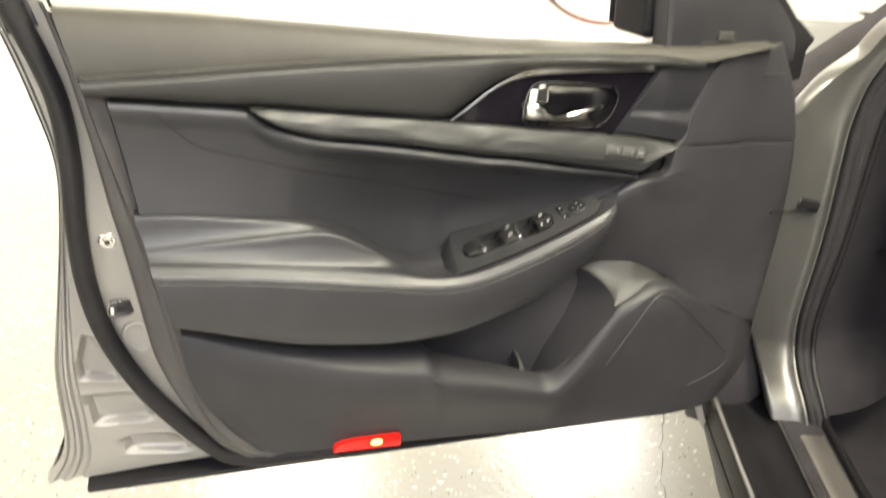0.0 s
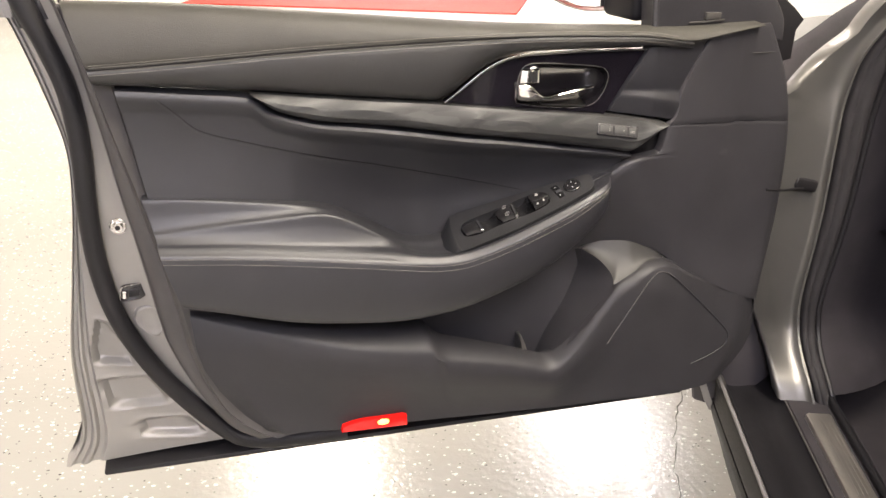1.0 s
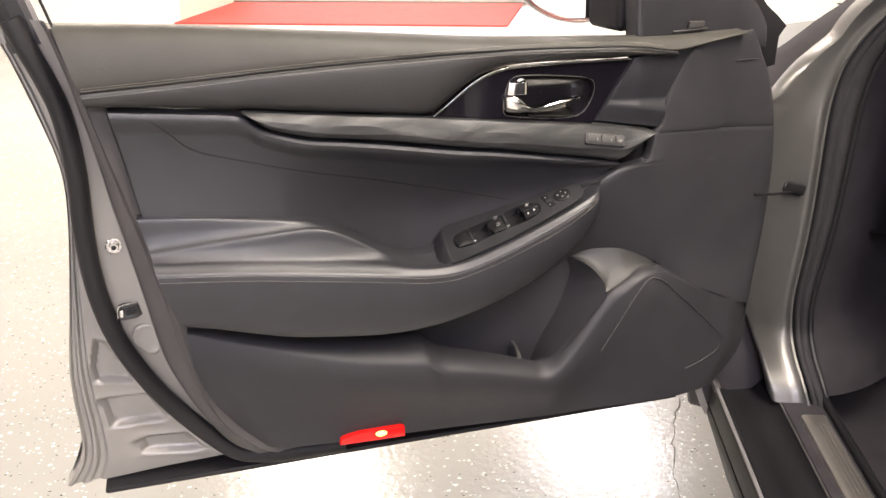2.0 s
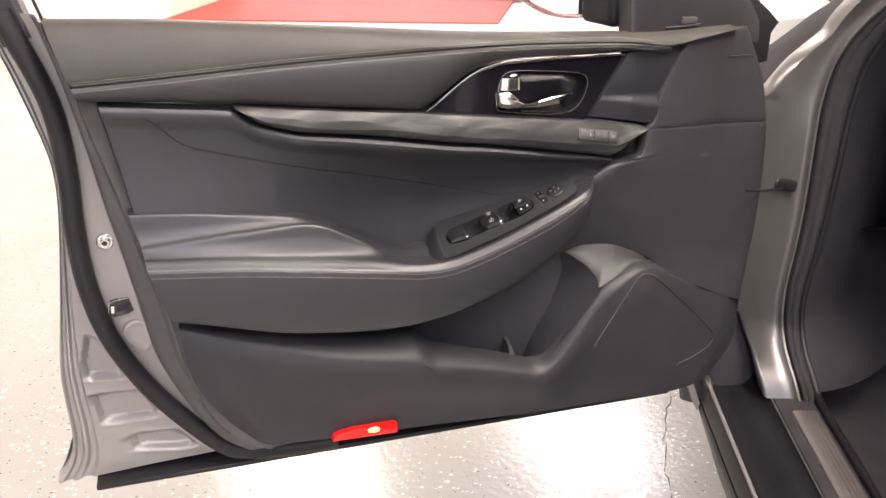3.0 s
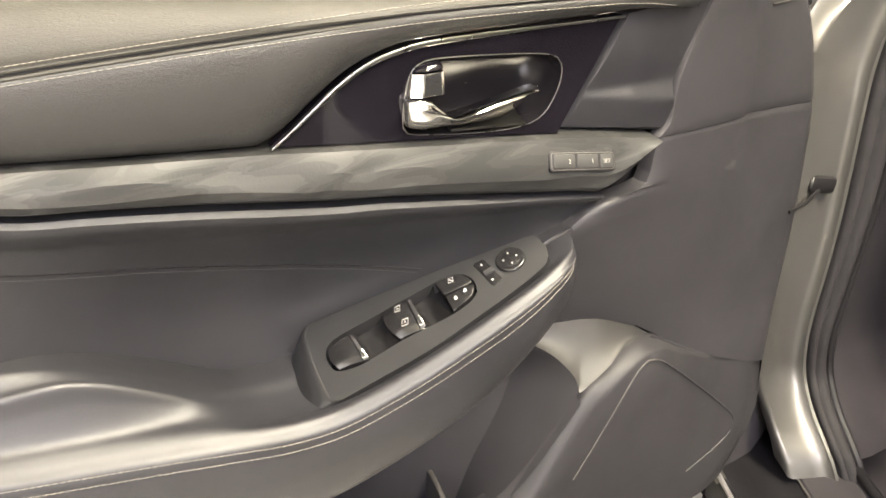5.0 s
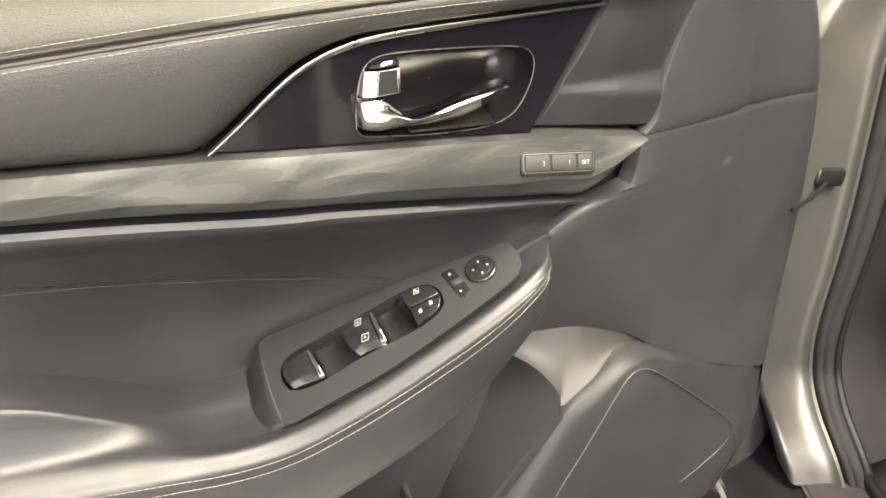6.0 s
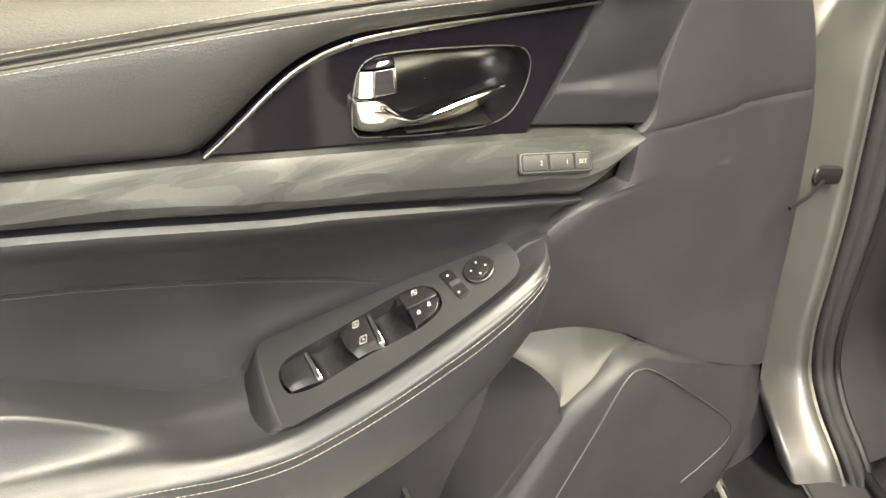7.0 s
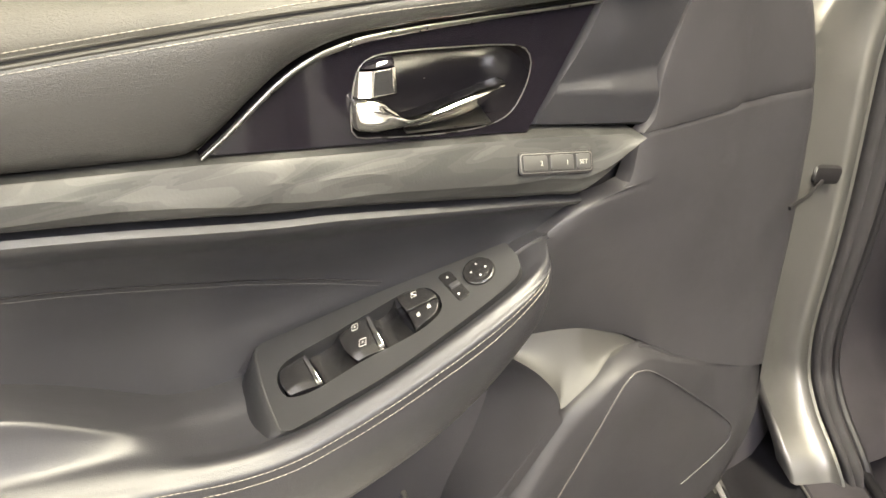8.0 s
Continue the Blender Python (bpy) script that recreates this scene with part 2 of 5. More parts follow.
def sheet(rows, back=None, closed=False):
    """A quad sheet through rows of points; back: an offset by which its rim is drawn back, for thickness."""
    bm = bmesh.new()
    g = [[bm.verts.new(tuple(p)) for p in r] for r in rows]
    nj = len(g[0])
    for i in range(len(g) - 1):
        for j in range(nj if closed else nj - 1):
            k = (j + 1) % nj
            try:
                bm.faces.new((g[i][j], g[i][k], g[i + 1][k], g[i + 1][j]))
            except ValueError:
                pass
    if back is not None:
        edges = [e for e in bm.edges if e.is_boundary]
        made = bmesh.ops.extrude_edge_only(bm, edges=edges)["geom"]
        for v in made:
            if isinstance(v, bmesh.types.BMVert):
                v.co += Vector(back)
    bmesh.ops.remove_doubles(bm, verts=bm.verts[:], dist=0.00002)
    return bm


def tube(path, radius, sides=10, flat=1.0, up=(0, 1, 0)):
    """A rod along path; flat squeezes it along up. radius: a number, or one for each point."""
    P = np.array(path, float)
    rad = np.full(len(P), radius) if np.isscalar(radius) else np.array(radius)
    tan = np.gradient(P, axis=0)
    tan /= np.linalg.norm(tan, axis=1)[:, None] + 1e-12
    rows = []
    for p, tg, r in zip(P, tan, rad):
        a = np.cross(tg, up)
        a /= np.linalg.norm(a) + 1e-12
        b = np.cross(a, tg)
        rows.append([p + r * (math.cos(q) * a + flat * math.sin(q) * b) for q in np.linspace(0, 2 * math.pi, sides, endpoint=False)])
    bm = sheet(rows, closed=True)
    bm.verts.ensure_lookup_table()
    for ring in (rows[0], rows[-1]):
        vs = []
        for q in ring:
            vs.append(min(bm.verts, key=lambda v: (v.co - Vector(q)).length_squared))
        try:
            bm.faces.new(vs)
        except ValueError:
            pass
    return bm


def slab(outline, front, back, bevel=0.002, segments=2):
    """A plate in the door's plane: outline of (x, z), its face at y = front, its rear at y = back, front edge rounded."""
    bm = bmesh.new()
    face = bm.faces.new([bm.verts.new((x, front, z)) for x, z in outline])
    out = bmesh.ops.extrude_face_region(bm, geom=[face])["geom"]
    for v in out:
        if isinstance(v, bmesh.types.BMVert):
            v.co.y = back
    if bevel:
        edges = [e for e in bm.edges if all(abs(v.co.y - front) < 1e-6 for v in e.verts)]
        bmesh.ops.bevel(bm, geom=edges, offset=bevel, segments=segments, profile=0.5, affect="EDGES", clamp_overlap=True)
    bmesh.ops.triangulate(bm, faces=[f for f in bm.faces if len(f.verts) > 4])
    return bm


def block(size, m=Matrix(), bevel=0.002, segments=2):
    bm = bmesh.new()
    bmesh.ops.create_cube(bm, size=1, matrix=Matrix.Diagonal((*size, 1)))
    if bevel:
        bmesh.ops.bevel(bm, geom=bm.edges[:], offset=bevel, segments=segments, profile=0.5, affect="EDGES")
    bm.transform(m)
    return bm


def join(*bms):
    """Several bmeshes as one."""
    out = bmesh.new()
    for b in bms:
        me = bpy.data.meshes.new("scratch")
        b.to_mesh(me)
        b.free()
        out.from_mesh(me)
        bpy.data.meshes.remove(me)
    return out


def rounded(x0, z0, x1, z1, r, n=5):
    """A rectangle with rounded corners, as an outline."""
    out = []
    for cx, cz, a in ((x1 - r, z1 - r, 0), (x0 + r, z1 - r, 90), (x0 + r, z0 + r, 180), (x1 - r, z0 + r, 270)):
        for k in range(n + 1):
            q = radians(a + 90 * k / n)
            out.append((cx + r * math.cos(q), cz + r * math.sin(q)))
    return out


def stitches(path, pitch=0.0052, length=0.0045, radius=0.00036, lift=(0, -0.0004, 0)):
    """A row of thread stitches lying on a path."""
    P = np.array(path, float)
    d = np.r_[0, np.cumsum(np.linalg.norm(np.diff(P, axis=0), axis=1))]
    rows_v, rows_f = [], []
    for s in np.arange(0, d[-1] - length, pitch):
        ends = [np.array([np.interp(q, d, P[:, k]) for k in range(3)]) + np.array(lift) for q in (s, s + length / 2, s + length)]
        tg = ends[2] - ends[0]
        tg /= np.linalg.norm(tg) + 1e-12
        a = np.cross(tg, (0, 1, 0))
        a /= np.linalg.norm(a) + 1e-12
        b = np.cross(a, tg)
        k0 = len(rows_v)
        for e, rr in zip(ends, (0.45, 1.0, 0.45)):
            for q in range(5):
                w = 2 * math.pi * q / 5
                rows_v.append(e + radius * rr * (math.cos(w) * a + math.sin(w) * b))
        for i in range(2):
            for q in range(5):
                n = (q + 1) % 5
                rows_f.append((k0 + 5 * i + q, k0 + 5 * i + n, k0 + 5 * i + 5 + n, k0 + 5 * i + 5 + q))
        rows_f.append(tuple(k0 + q for q in range(5)))
        rows_f.append(tuple(k0 + 10 + q for q in range(5)))
    bm = bmesh.new()
    vs = [bm.verts.new(tuple(v)) for v in rows_v]
    for f in rows_f:
        bm.faces.new([vs[i] for i in f])
    return bm


# ---- the garage ----
RA, RB = Vector((0.907, -0.42, 0)), Vector((0.42, 0.907, 0))
ROOM = Matrix(((0.907, 0.42, 0, 0), (-0.42, 0.907, 0, 0), (0, 0, 1, 0), (0, 0, 0, 1)))
A0, A1, B0, B1 = -7.5, 7.5, -5.0, 7.68
DOOR0, DOOR1, DEEP = -4.05, -0.42, 2.0


def room_box(name, lo, hi, material, bevel=0.0, parent=None):
    size = [b - a for a, b in zip(lo, hi)]
    mid = [(a + b) / 2 for a, b in zip(lo, hi)]
    return finish(name, block(size, ROOM @ Matrix.Translation(mid), bevel), material, parent, smooth=False)


tagged(room_box("floor", (A0, B0, -0.12), (A1, B1 + DEEP, 0.0), EPOXY), "pale grey flake epoxy floor, glossy and slightly worn", "floor", kind="structure")
tagged(room_box("ceiling", (A0, B0, CEIL), (A1, B1 + DEEP, CEIL + 0.12), CEILING), "white painted garage ceiling", "ceiling", kind="structure")
tagged(room_box("wall_north_left", (A0, B1, 0), (DOOR0, B1 + 0.2, CEIL), WHITEWALL), "white painted wall beside the doorway", "wall", kind="structure")
tagged(room_box("wall_north_right", (DOOR1, B1, 0), (A1, B1 + 0.2, CEIL), WHITEWALL), "white painted wall beside the doorway", "wall", kind="structure")
tagged(room_box("wall_north_lintel", (DOOR0, B1, 2.6), (DOOR1, B1 + 0.2, CEIL), WHITEWALL), "white painted lintel over the doorway", "wall", kind="structure")
tagged(room_box("wall_alcove_left", (DOOR0 - 0.2, B1 + 0.2, 0), (DOOR0, B1 + DEEP, CEIL), CREAM), "cream side wall of the doorway", "wall", kind="structure")
tagged(room_box("wall_alcove_right", (DOOR1, B1 + 0.2, 0), (DOOR1 + 0.2, B1 + DEEP, CEIL), CREAM), "cream side wall of the doorway", "wall", kind="structure")
tagged(room_box("wall_south", (A0, B0 - 0.2, 0), (A1, B0, CEIL), WHITEWALL), "white painted garage wall", "wall", kind="structure")
tagged(room_box("wall_west", (A0 - 0.2, B0, 0), (A0, B1 + DEEP, CEIL), WHITEWALL), "white painted garage wall", "wall", kind="structure")
tagged(room_box("wall_east", (A1, B0, 0), (A1 + 0.2, B1 + DEEP, CEIL), WHITEWALL), "white painted garage wall", "wall", kind="structure")
tagged(room_box("backdrop", (DOOR0, B1 + DEEP + 0.12, 0), (DOOR1, B1 + DEEP + 0.16, CEIL), DOORGLOW), "white door behind the doorway, made to glow for its brightness", "backdrop", kind="structure")
tagged(room_box("floor_mat", (DOOR0 + 0.01, B1 + 0.01, 0.0), (DOOR1 - 0.23, B1 + 1.62, 0.012), REDMAT, 0.004), "flat red mat lying in the doorway", "mat")

threshold = empty("threshold", "grey metal door threshold with black seal", "threshold", kind="structure")
room_box("sill_plate", (DOOR0, B1 + 1.64, 0.0), (DOOR1, B1 + 1.82, 0.03), SHELL, 0.006, threshold)
room_box("seal", (DOOR0, B1 + 1.83, 0.0), (DOOR1, B1 + 1.90, 0.06), DARKTRIM, 0.006, threshold)
room_box("post", (DOOR1 - 0.10, B1 + 1.82, 0.0), (DOOR1 - 0.02, B1 + 1.92, 2.6), DARKTRIM, 0.006, threshold)

# the fine crack that wanders through the epoxy beside the sill
rng = random.Random(4)
crack = []
for k in range(46):
    s = k / 45
    crack.append((0.52 + 0.52 * s + rng.uniform(-0.007, 0.007) + 0.012 * math.sin(9 * s), -0.06 + 0.98 * s, 0.0012))
wide = [0.0006 + 0.0010 * rng.random() for _ in crack]
tagged(finish("floor_crack", tube(crack, wide, 5, 0.5, (0, 0, 1)), surface("crack_dirt", (0.045, 0.038, 0.03), 0.9)), "thin dark crack in the epoxy floor", "crack", kind="structure")

# a fixture for every lamp, the added fill lamps too
for lx, ly, watts, tone in LAMPS:
    fix = empty("ceiling_lamp", "long white ceiling tube lamp, lit, out of view, some added as fill", "lamp", (lx, ly, CEIL))
    part("housing", block((0.66, 2.3, 0.07), Matrix.Translation((0, 0, -0.035)), 0.008), WHITEWALL, fix)
    part("diffuser", block((0.60, 2.2, 0.02), Matrix.Translation((0, 0, -0.082)), 0.006), TUBE, fix, "glowing white diffuser")


# ---- the open car door ----
P0, CR, CF = np.array((0.77, 0.049, 0.0)), np.array((0.947, -0.32, 0.0)), np.array((0.32, 0.947, 0.0))


def car(r, f, z):
    """A point of the car: r inward from the pillar's middle, f forward, z up."""
    return P0 + r * CR + f * CF + np.array((0, 0, z))


body = empty("car", "dark grey car with an empty dark cabin, beside its open door", "car", tuple(car(0, 0, 0)))
body_base = Matrix.Translation(-Vector(body.location))


def cpart(name, bm, material, parent=None, label="", smooth=True, angle=40):
    """A part of the car, or a piece of one of its parts; the mesh is given in the world's metres."""
    ob = part(name, bm, material, parent or body, label, smooth, angle)
    if parent is None:
        ob.matrix_parent_inverse = body_base
    return ob


SKIN_Z = (0.430, 0.495, 0.540, 0.606, 0.676, 0.771, 0.862, 0.942, 1.011, 1.086, 1.150)
SKIN_X = (-0.560, -0.530, -0.525, -0.527, -0.521, -0.506, -0.492, -0.487, -0.494, -0.512, -0.533)
door = finish("door_assembly", sheet([[(x, 0.125 + 0.02 * math.sin(math.pi * (z - 0.44) / 0.75), z) for x in np.linspace(float(np.interp(z, SKIN_Z, SKIN_X)), 0.655, 20)] for z in np.linspace(0.432, 1.105, 20)], (0, -0.02, 0)), PAINT)
tagged(door, "open car door with black leather and plastic trim, dark grey paint", "car door")


def dpart(name, bm, material, parent=None, label="", smooth=True, angle=40):
    """A part of the door, or a piece of one of its parts."""
    holder = parent or door
    if holder.parent not in (None, door):
        holder = holder.parent
    return part(name, bm, material, holder, label, smooth, angle)


def ribbon(top, bottom, n, ys, x_top=None, x_bot=None, bow=None):
    """Rows between a top and a bottom curve of (x, z); ys: (step, depth) pairs down the section."""
    T, B = np.array(top), np.array(bottom)
    xt = np.linspace(*(x_top or (T[0, 0], T[-1, 0])), n)
    xb = np.linspace(*(x_bot or (B[0, 0], B[-1, 0])), n)
    ct, cb = by_x(top, xt), by_x(bottom, xb)
    rows = []
    for s, y in ys:
        row = []
        for i in range(n):
            f = i / (n - 1)
            yy = y(f) if callable(y) else y
            row.append((ct[i, 0] * (1 - s) + cb[i, 0] * s, yy, ct[i, 1] * (1 - s) + cb[i, 1] * s))
        rows.append(row)
    return rows


def section(profile, n=18):
    """A smooth list of (step, depth) through a few of them."""
    return [tuple(p) for p in spline(profile, n)]


# curves of the trim, as (x, z) in the door's plane
BELT = [(-0.457, 1.187), (-0.292, 1.178), (-0.07, 1.158), (0.149, 1.138), (0.389, 1.125), (0.46, 1.124), (0.566, 1.1285)]
SEAM = [(-0.432, 1.1005), (-0.304, 1.106), (-0.15, 1.114), (0.012, 1.119), (0.184, 1.121), (0.336, 1.1165), (0.39, 1.1125), (0.451, 1.104), (0.505, 1.114), (0.566, 1.1265)]
STRIP_TOP = [(-0.222, 1.0585), (-0.153, 1.050), (-0.071, 1.0405), (0.0, 1.033), (0.06, 1.0265), (0.117, 1.019), (0.20, 1.009), (0.313, 0.995), (0.36, 0.988), (0.424, 0.9755)]
STRIP_LOW = [(-0.222, 1.057), (-0.203, 1.041), (-0.18, 1.0265), (-0.13, 1.0115), (-0.074, 1.004), (0.0, 0.993), (0.10, 0.9755), (0.154, 0.968), (0.25, 0.951), (0.33, 0.937), (0.372, 0.933), (0.424, 0.974)]
LEFT = [(-0.460, 1.184), (-0.430, 1.087), (-0.408, 1.003), (-0.382, 0.91), (-0.355, 0.807), (-0.336, 0.72), (-0.320, 0.629), (-0.289, 0.541), (-0.235, 0.487)]
RIGHT = [(0.589, 1.133), (0.611, 1.088), (0.628, 1.052), (0.640, 1.013), (0.649, 0.967), (0.653, 0.921), (0.654, 0.877), (0.653, 0.837), (0.651, 0.793), (0.647, 0.746), (0.643, 0.699), (0.640, 0.653), (0.636, 0.597), (0.612, 0.524), (0.582, 0.480)]

BAND = [(-0.474, 1.192), (-0.468, 1.176), (-0.452, 1.112), (-0.440, 1.050), (-0.432, 1.007), (-0.424, 0.955), (-0.416, 0.903), (-0.405, 0.840), (-0.394, 0.772), (-0.385, 0.710), (-0.373, 0.652), (-0.342, 0.575), (-0.297, 0.500), (-0.254, 0.466)]

# plastic band between the trim and the painted shell
left, outer = spline(LEFT + [(-0.205, 0.474)], 60), spline(BAND, 60)
rows = []
for s, y in ((0.0, 0.060), (0.0, 0.044), (0.06, 0.036), (0.18, 0.031), (0.45, 0.028), (0.62, 0.027), (0.68, 0.022), (0.80, 0.018), (1.0, 0.020)):
    rows.append([(a[0] * (1 - s) + b[0] * s, y, a[1] * (1 - s) + b[1] * s) for a, b in zip(outer, left)])
rows.append([(b[0] + 0.05, 0.026, b[1]) for b in left])
dpart("trim_end_band", sheet(rows), GREYPLASTIC)

# upper pad under the window
xs = np.linspace(-0.457, 0.566, 90)
bt = by_x(BELT, xs)
st = by_x(SEAM, np.linspace(-0.432, 0.566, 90))
rows = []
for s, y, dz in ((0, 0.062, -0.006), (0, 0.040, -0.001), (0.0, 0.026, 0.0), (0.03, 0.016, 0), (0.10, 0.008, 0), (0.22, 0.001, 0), (0.38, -0.005, 0), (0.55, -0.009, 0), (0.72, -0.012, 0), (0.86, -0.013, 0), (0.95, -0.012, 0), (0.985, -0.009, 0), (1.0, -0.004, 0)):
    rows.append([(a[0] * (1 - s) + b[0] * s, y, a[1] * (1 - s) + b[1] * s + dz) for a, b in zip(bt, st)])
pad = dpart("upper_pad", sheet(rows, (0, 0.012, 0)), PADDING, label="grey leather pad with twin stitching")

# leather strip below the seam, cut by the handle bezel
INSERT_LOW = [(-0.428, 1.0785), (-0.227, 1.0595), (-0.092, 1.0435), (0.030, 1.0305), (0.052, 1.030), (0.075, 1.0425), (0.100, 1.062), (0.127, 1.081), (0.160, 1.0938), (0.190, 1.0985), (0.250, 1.0995), (0.326, 1.0985), (0.381, 1.098), (0.40, 1.097), (0.455, 1.092)]
rows = ribbon([(x, z) for x, z in SEAM[:8]], INSERT_LOW, 110,
              ((0, -0.004), (0.015, -0.009), (0.05, -0.0115), (0.16, -0.0130), (0.36, -0.0130), (0.58, -0.0110), (0.78, -0.0070), (0.91, -0.001), (0.97, 0.005), (1.0, 0.016)))
insert = dpart("upper_insert", sheet(rows, (0, 0.012, 0)), INSERT, label="black leather strip below the seam")
bpy.context.view_layer.update()


def lie_on(ob, x, z, spare=0.0):
    """The depth of a part's face at a place in the door's plane."""
    hit, place, *_ = ob.ray_cast(Vector((x, -0.2, z)), Vector((0, 1, 0)))
    return place.y if hit else spare


line = by_x(SEAM, np.linspace(-0.43, 0.43, 260))
for off, base in ((0.0066, pad), (-0.0064, insert)):
    flat = [lie_on(base, x, z + off, -0.0125) for x, z in line]
    flat = np.convolve(np.pad(flat, 4, "edge"), np.ones(9) / 9, "valid")
    dpart("stitching", stitches([(x, y - 0.0003, z + off) for (x, z), y in zip(line, flat)]), THREAD, base, "pale thread stitching")
for off in (0.0028, -0.0028):
    dpart("seam_piping", tube([(x, -0.0106 - 0.1 * off, z + off) for x, z in line], 0.0019, 8), PADDING, pad, "rolled seam edge between the pads")
dpart("seam_gap", tube([(x, -0.0100, z) for x, z in line], 0.0012, 6), RUBBER, pad, "dark gap between the rolled edges")

# decor strip: an upper and a lower facet that meet in an uneven zigzag ridge
rng = random.Random(11)
N = 170
top = by_x(STRIP_TOP, np.linspace(-0.222, 0.424, N))
low = by_x(STRIP_LOW, np.linspace(-0.222, 0.424, N))
knots, at = [], -0.25
while at < 0.45:
    knots.append((at, rng.uniform(-0.10, 0.10)))
    at += rng.uniform(0.018, 0.050)
cols = []
for i in range(N):
    zig = float(np.interp(top[i, 0], [k[0] for k in knots], [k[1] for k in knots]))
    fade = min(1.0, (top[i, 0] + 0.222) / 0.08, (0.424 - top[i, 0]) / 0.05)
    ridge = 0.42 + zig * fade
    keel = 0.66 + 0.5 * float(np.interp(top[i, 0] + 0.03, [k[0] for k in knots], [-k[1] for k in knots])) * fade
    col = []
    for s, y in ((0, 0.014), (0.010, 0.004), (0.035, -0.0030), (ridge * 0.35, -0.0062), (ridge * 0.7, -0.0090), (ridge, -0.0116), ((ridge + keel) / 2, -0.0130), (keel, -0.0138), (0.85, -0.0095), (0.95, -0.003), (1.0, 0.008)):
        col.append((top[i, 0] * (1 - s) + low[i, 0] * s, y, top[i, 1] * (1 - s) + low[i, 1] * s))
    cols.append(col)
strip = dpart("decor_strip", sheet(list(zip(*cols)), (0, 0.03, 0)), DECOR, label="dark grey facetted decor strip", angle=14)

# black slab set behind the strip's end to give the gap its shade
dpart("strip_recess", slab([(0.350, 0.905), (0.440, 0.905), (0.446, 0.985), (0.400, 0.985)], 0.030, 0.040, 0), RUBBER, label="black backing slab for the shade behind the strip's end")

# memory switch let into the strip, in the plane of its upper facet
ME1, ME2 = Vector((1, 0, -0.165)).normalized(), Vector((0, 0.42, 0.907))
ME2 = (ME2 - ME2.dot(ME1) * ME1).normalized()
ME3 = ME1.cross(ME2)
MEMO = Matrix(((ME1.x, ME2.x, ME3.x, 0.3370), (ME1.y, ME2.y, ME3.y, -0.0108), (ME1.z, ME2.z, ME3.z, 0.9705), (0, 0, 0, 1)))


def tile(outline, top, bottom, m, bevel=0.0008):
    """A small flat piece in the plane of m: outline of (along, up), top and bottom as heights over it."""
    bm = bmesh.new()
    face = bm.faces.new([bm.verts.new((a, b, top)) for a, b in outline])
    for v in bmesh.ops.extrude_face_region(bm, geom=[face])["geom"]:
        if isinstance(v, bmesh.types.BMVert):
            v.co.z = bottom
    if bevel:
        edges = [e for e in bm.edges if all(abs(v.co.z - top) < 1e-7 for v in e.verts)]
        bmesh.ops.bevel(bm, geom=edges, offset=bevel, segments=2, profile=0.5, affect="EDGES", clamp_overlap=True)
    bmesh.ops.triangulate(bm, faces=[q for q in bm.faces if len(q.verts) > 4])
    bm.transform(m)
    return bm


memo = dpart("memory_switch", tile(rounded(-0.0355, -0.0094, 0.0355, 0.0094, 0.0036), 0.0014, -0.006, MEMO), RUBBER, label="seat memory switch with two numbers and SET")
dpart("bright_rim", tile(rounded(-0.0340, -0.0080, 0.0340, 0.0080, 0.0030), 0.0019, -0.004, MEMO, 0.0004), SILVERED, memo)
dpart("recess", tile(rounded(-0.0331, -0.0071, 0.0331, 0.0071, 0.0026), 0.00205, -0.003, MEMO, 0.0), RUBBER, memo)
for x0, x1 in ((-0.0320, -0.0092), (-0.0068, 0.0158), (0.0182, 0.0320)):
    dpart("button", tile(rounded(x0, -0.0062, x1, 0.0062, 0.0020), 0.0028, -0.002, MEMO, 0.0006), DECORGREY, memo)
def lettering(text, size, m, material, parent, thick=0.0002):
    """Printed characters as a thin raised mesh; m: their pose, reading along its x axis, facing its z axis."""
    cu = bpy.data.curves.new("print", "FONT")
    cu.body, cu.size, cu.extrude, cu.align_x, cu.align_y = text, size, thick, "CENTER", "CENTER"
    cu.resolution_u = 3
    ob = bpy.data.objects.new("print", cu)
    scene.collection.objects.link(ob)
    me = bpy.data.meshes.new_from_object(ob.evaluated_get(bpy.context.evaluated_depsgraph_get()))
    bpy.data.objects.remove(ob)
    bm = bmesh.new()
    bm.from_mesh(me)
    bpy.data.meshes.remove(me)
    bm.transform(m)
    return bm


for text, x in (("2", -0.0150), ("1", 0.0095), ("SET", 0.0250)):
    dpart("print", lettering(text, 0.0050 if text == "SET" else 0.0056, MEMO @ Matrix.Translation((x, -0.0005, 0.0029)), DIMMARK, memo), DIMMARK, memo, smooth=False)

# insert panel between strip and armrest
PANEL_TOP = [(-0.402, 1.0735), (-0.30, 1.063), (-0.226, 1.0535), (-0.205, 1.0365), (-0.182, 1.0225), (-0.13, 1.0075), (-0.074, 1.0), (0.0, 0.989), (0.10, 0.9715), (0.154, 0.964), (0.25, 0.947), (0.33, 0.933), (0.370, 0.928)]
PANEL_LOW = [(-0.374, 0.900), (-0.297, 0.885), (-0.225, 0.872), (-0.15, 0.850), (-0.05, 0.815), (0.05, 0.79), (0.15, 0.81), (0.25, 0.850), (0.318, 0.876)]
DEPTH = [(-0.42, 0.005), (-0.25, 0.007), (-0.17, 0.014), (-0.11, 0.031), (-0.05, 0.049), (0.02, 0.061), (0.08, 0.064), (0.14, 0.056), (0.20, 0.040), (0.30, 0.015), (0.37, 0.008)]


def hollow(x):
    """How far the leather panel is drawn in above the armrest."""
    return np.interp(x, [p[0] for p in DEPTH], [p[1] for p in DEPTH])


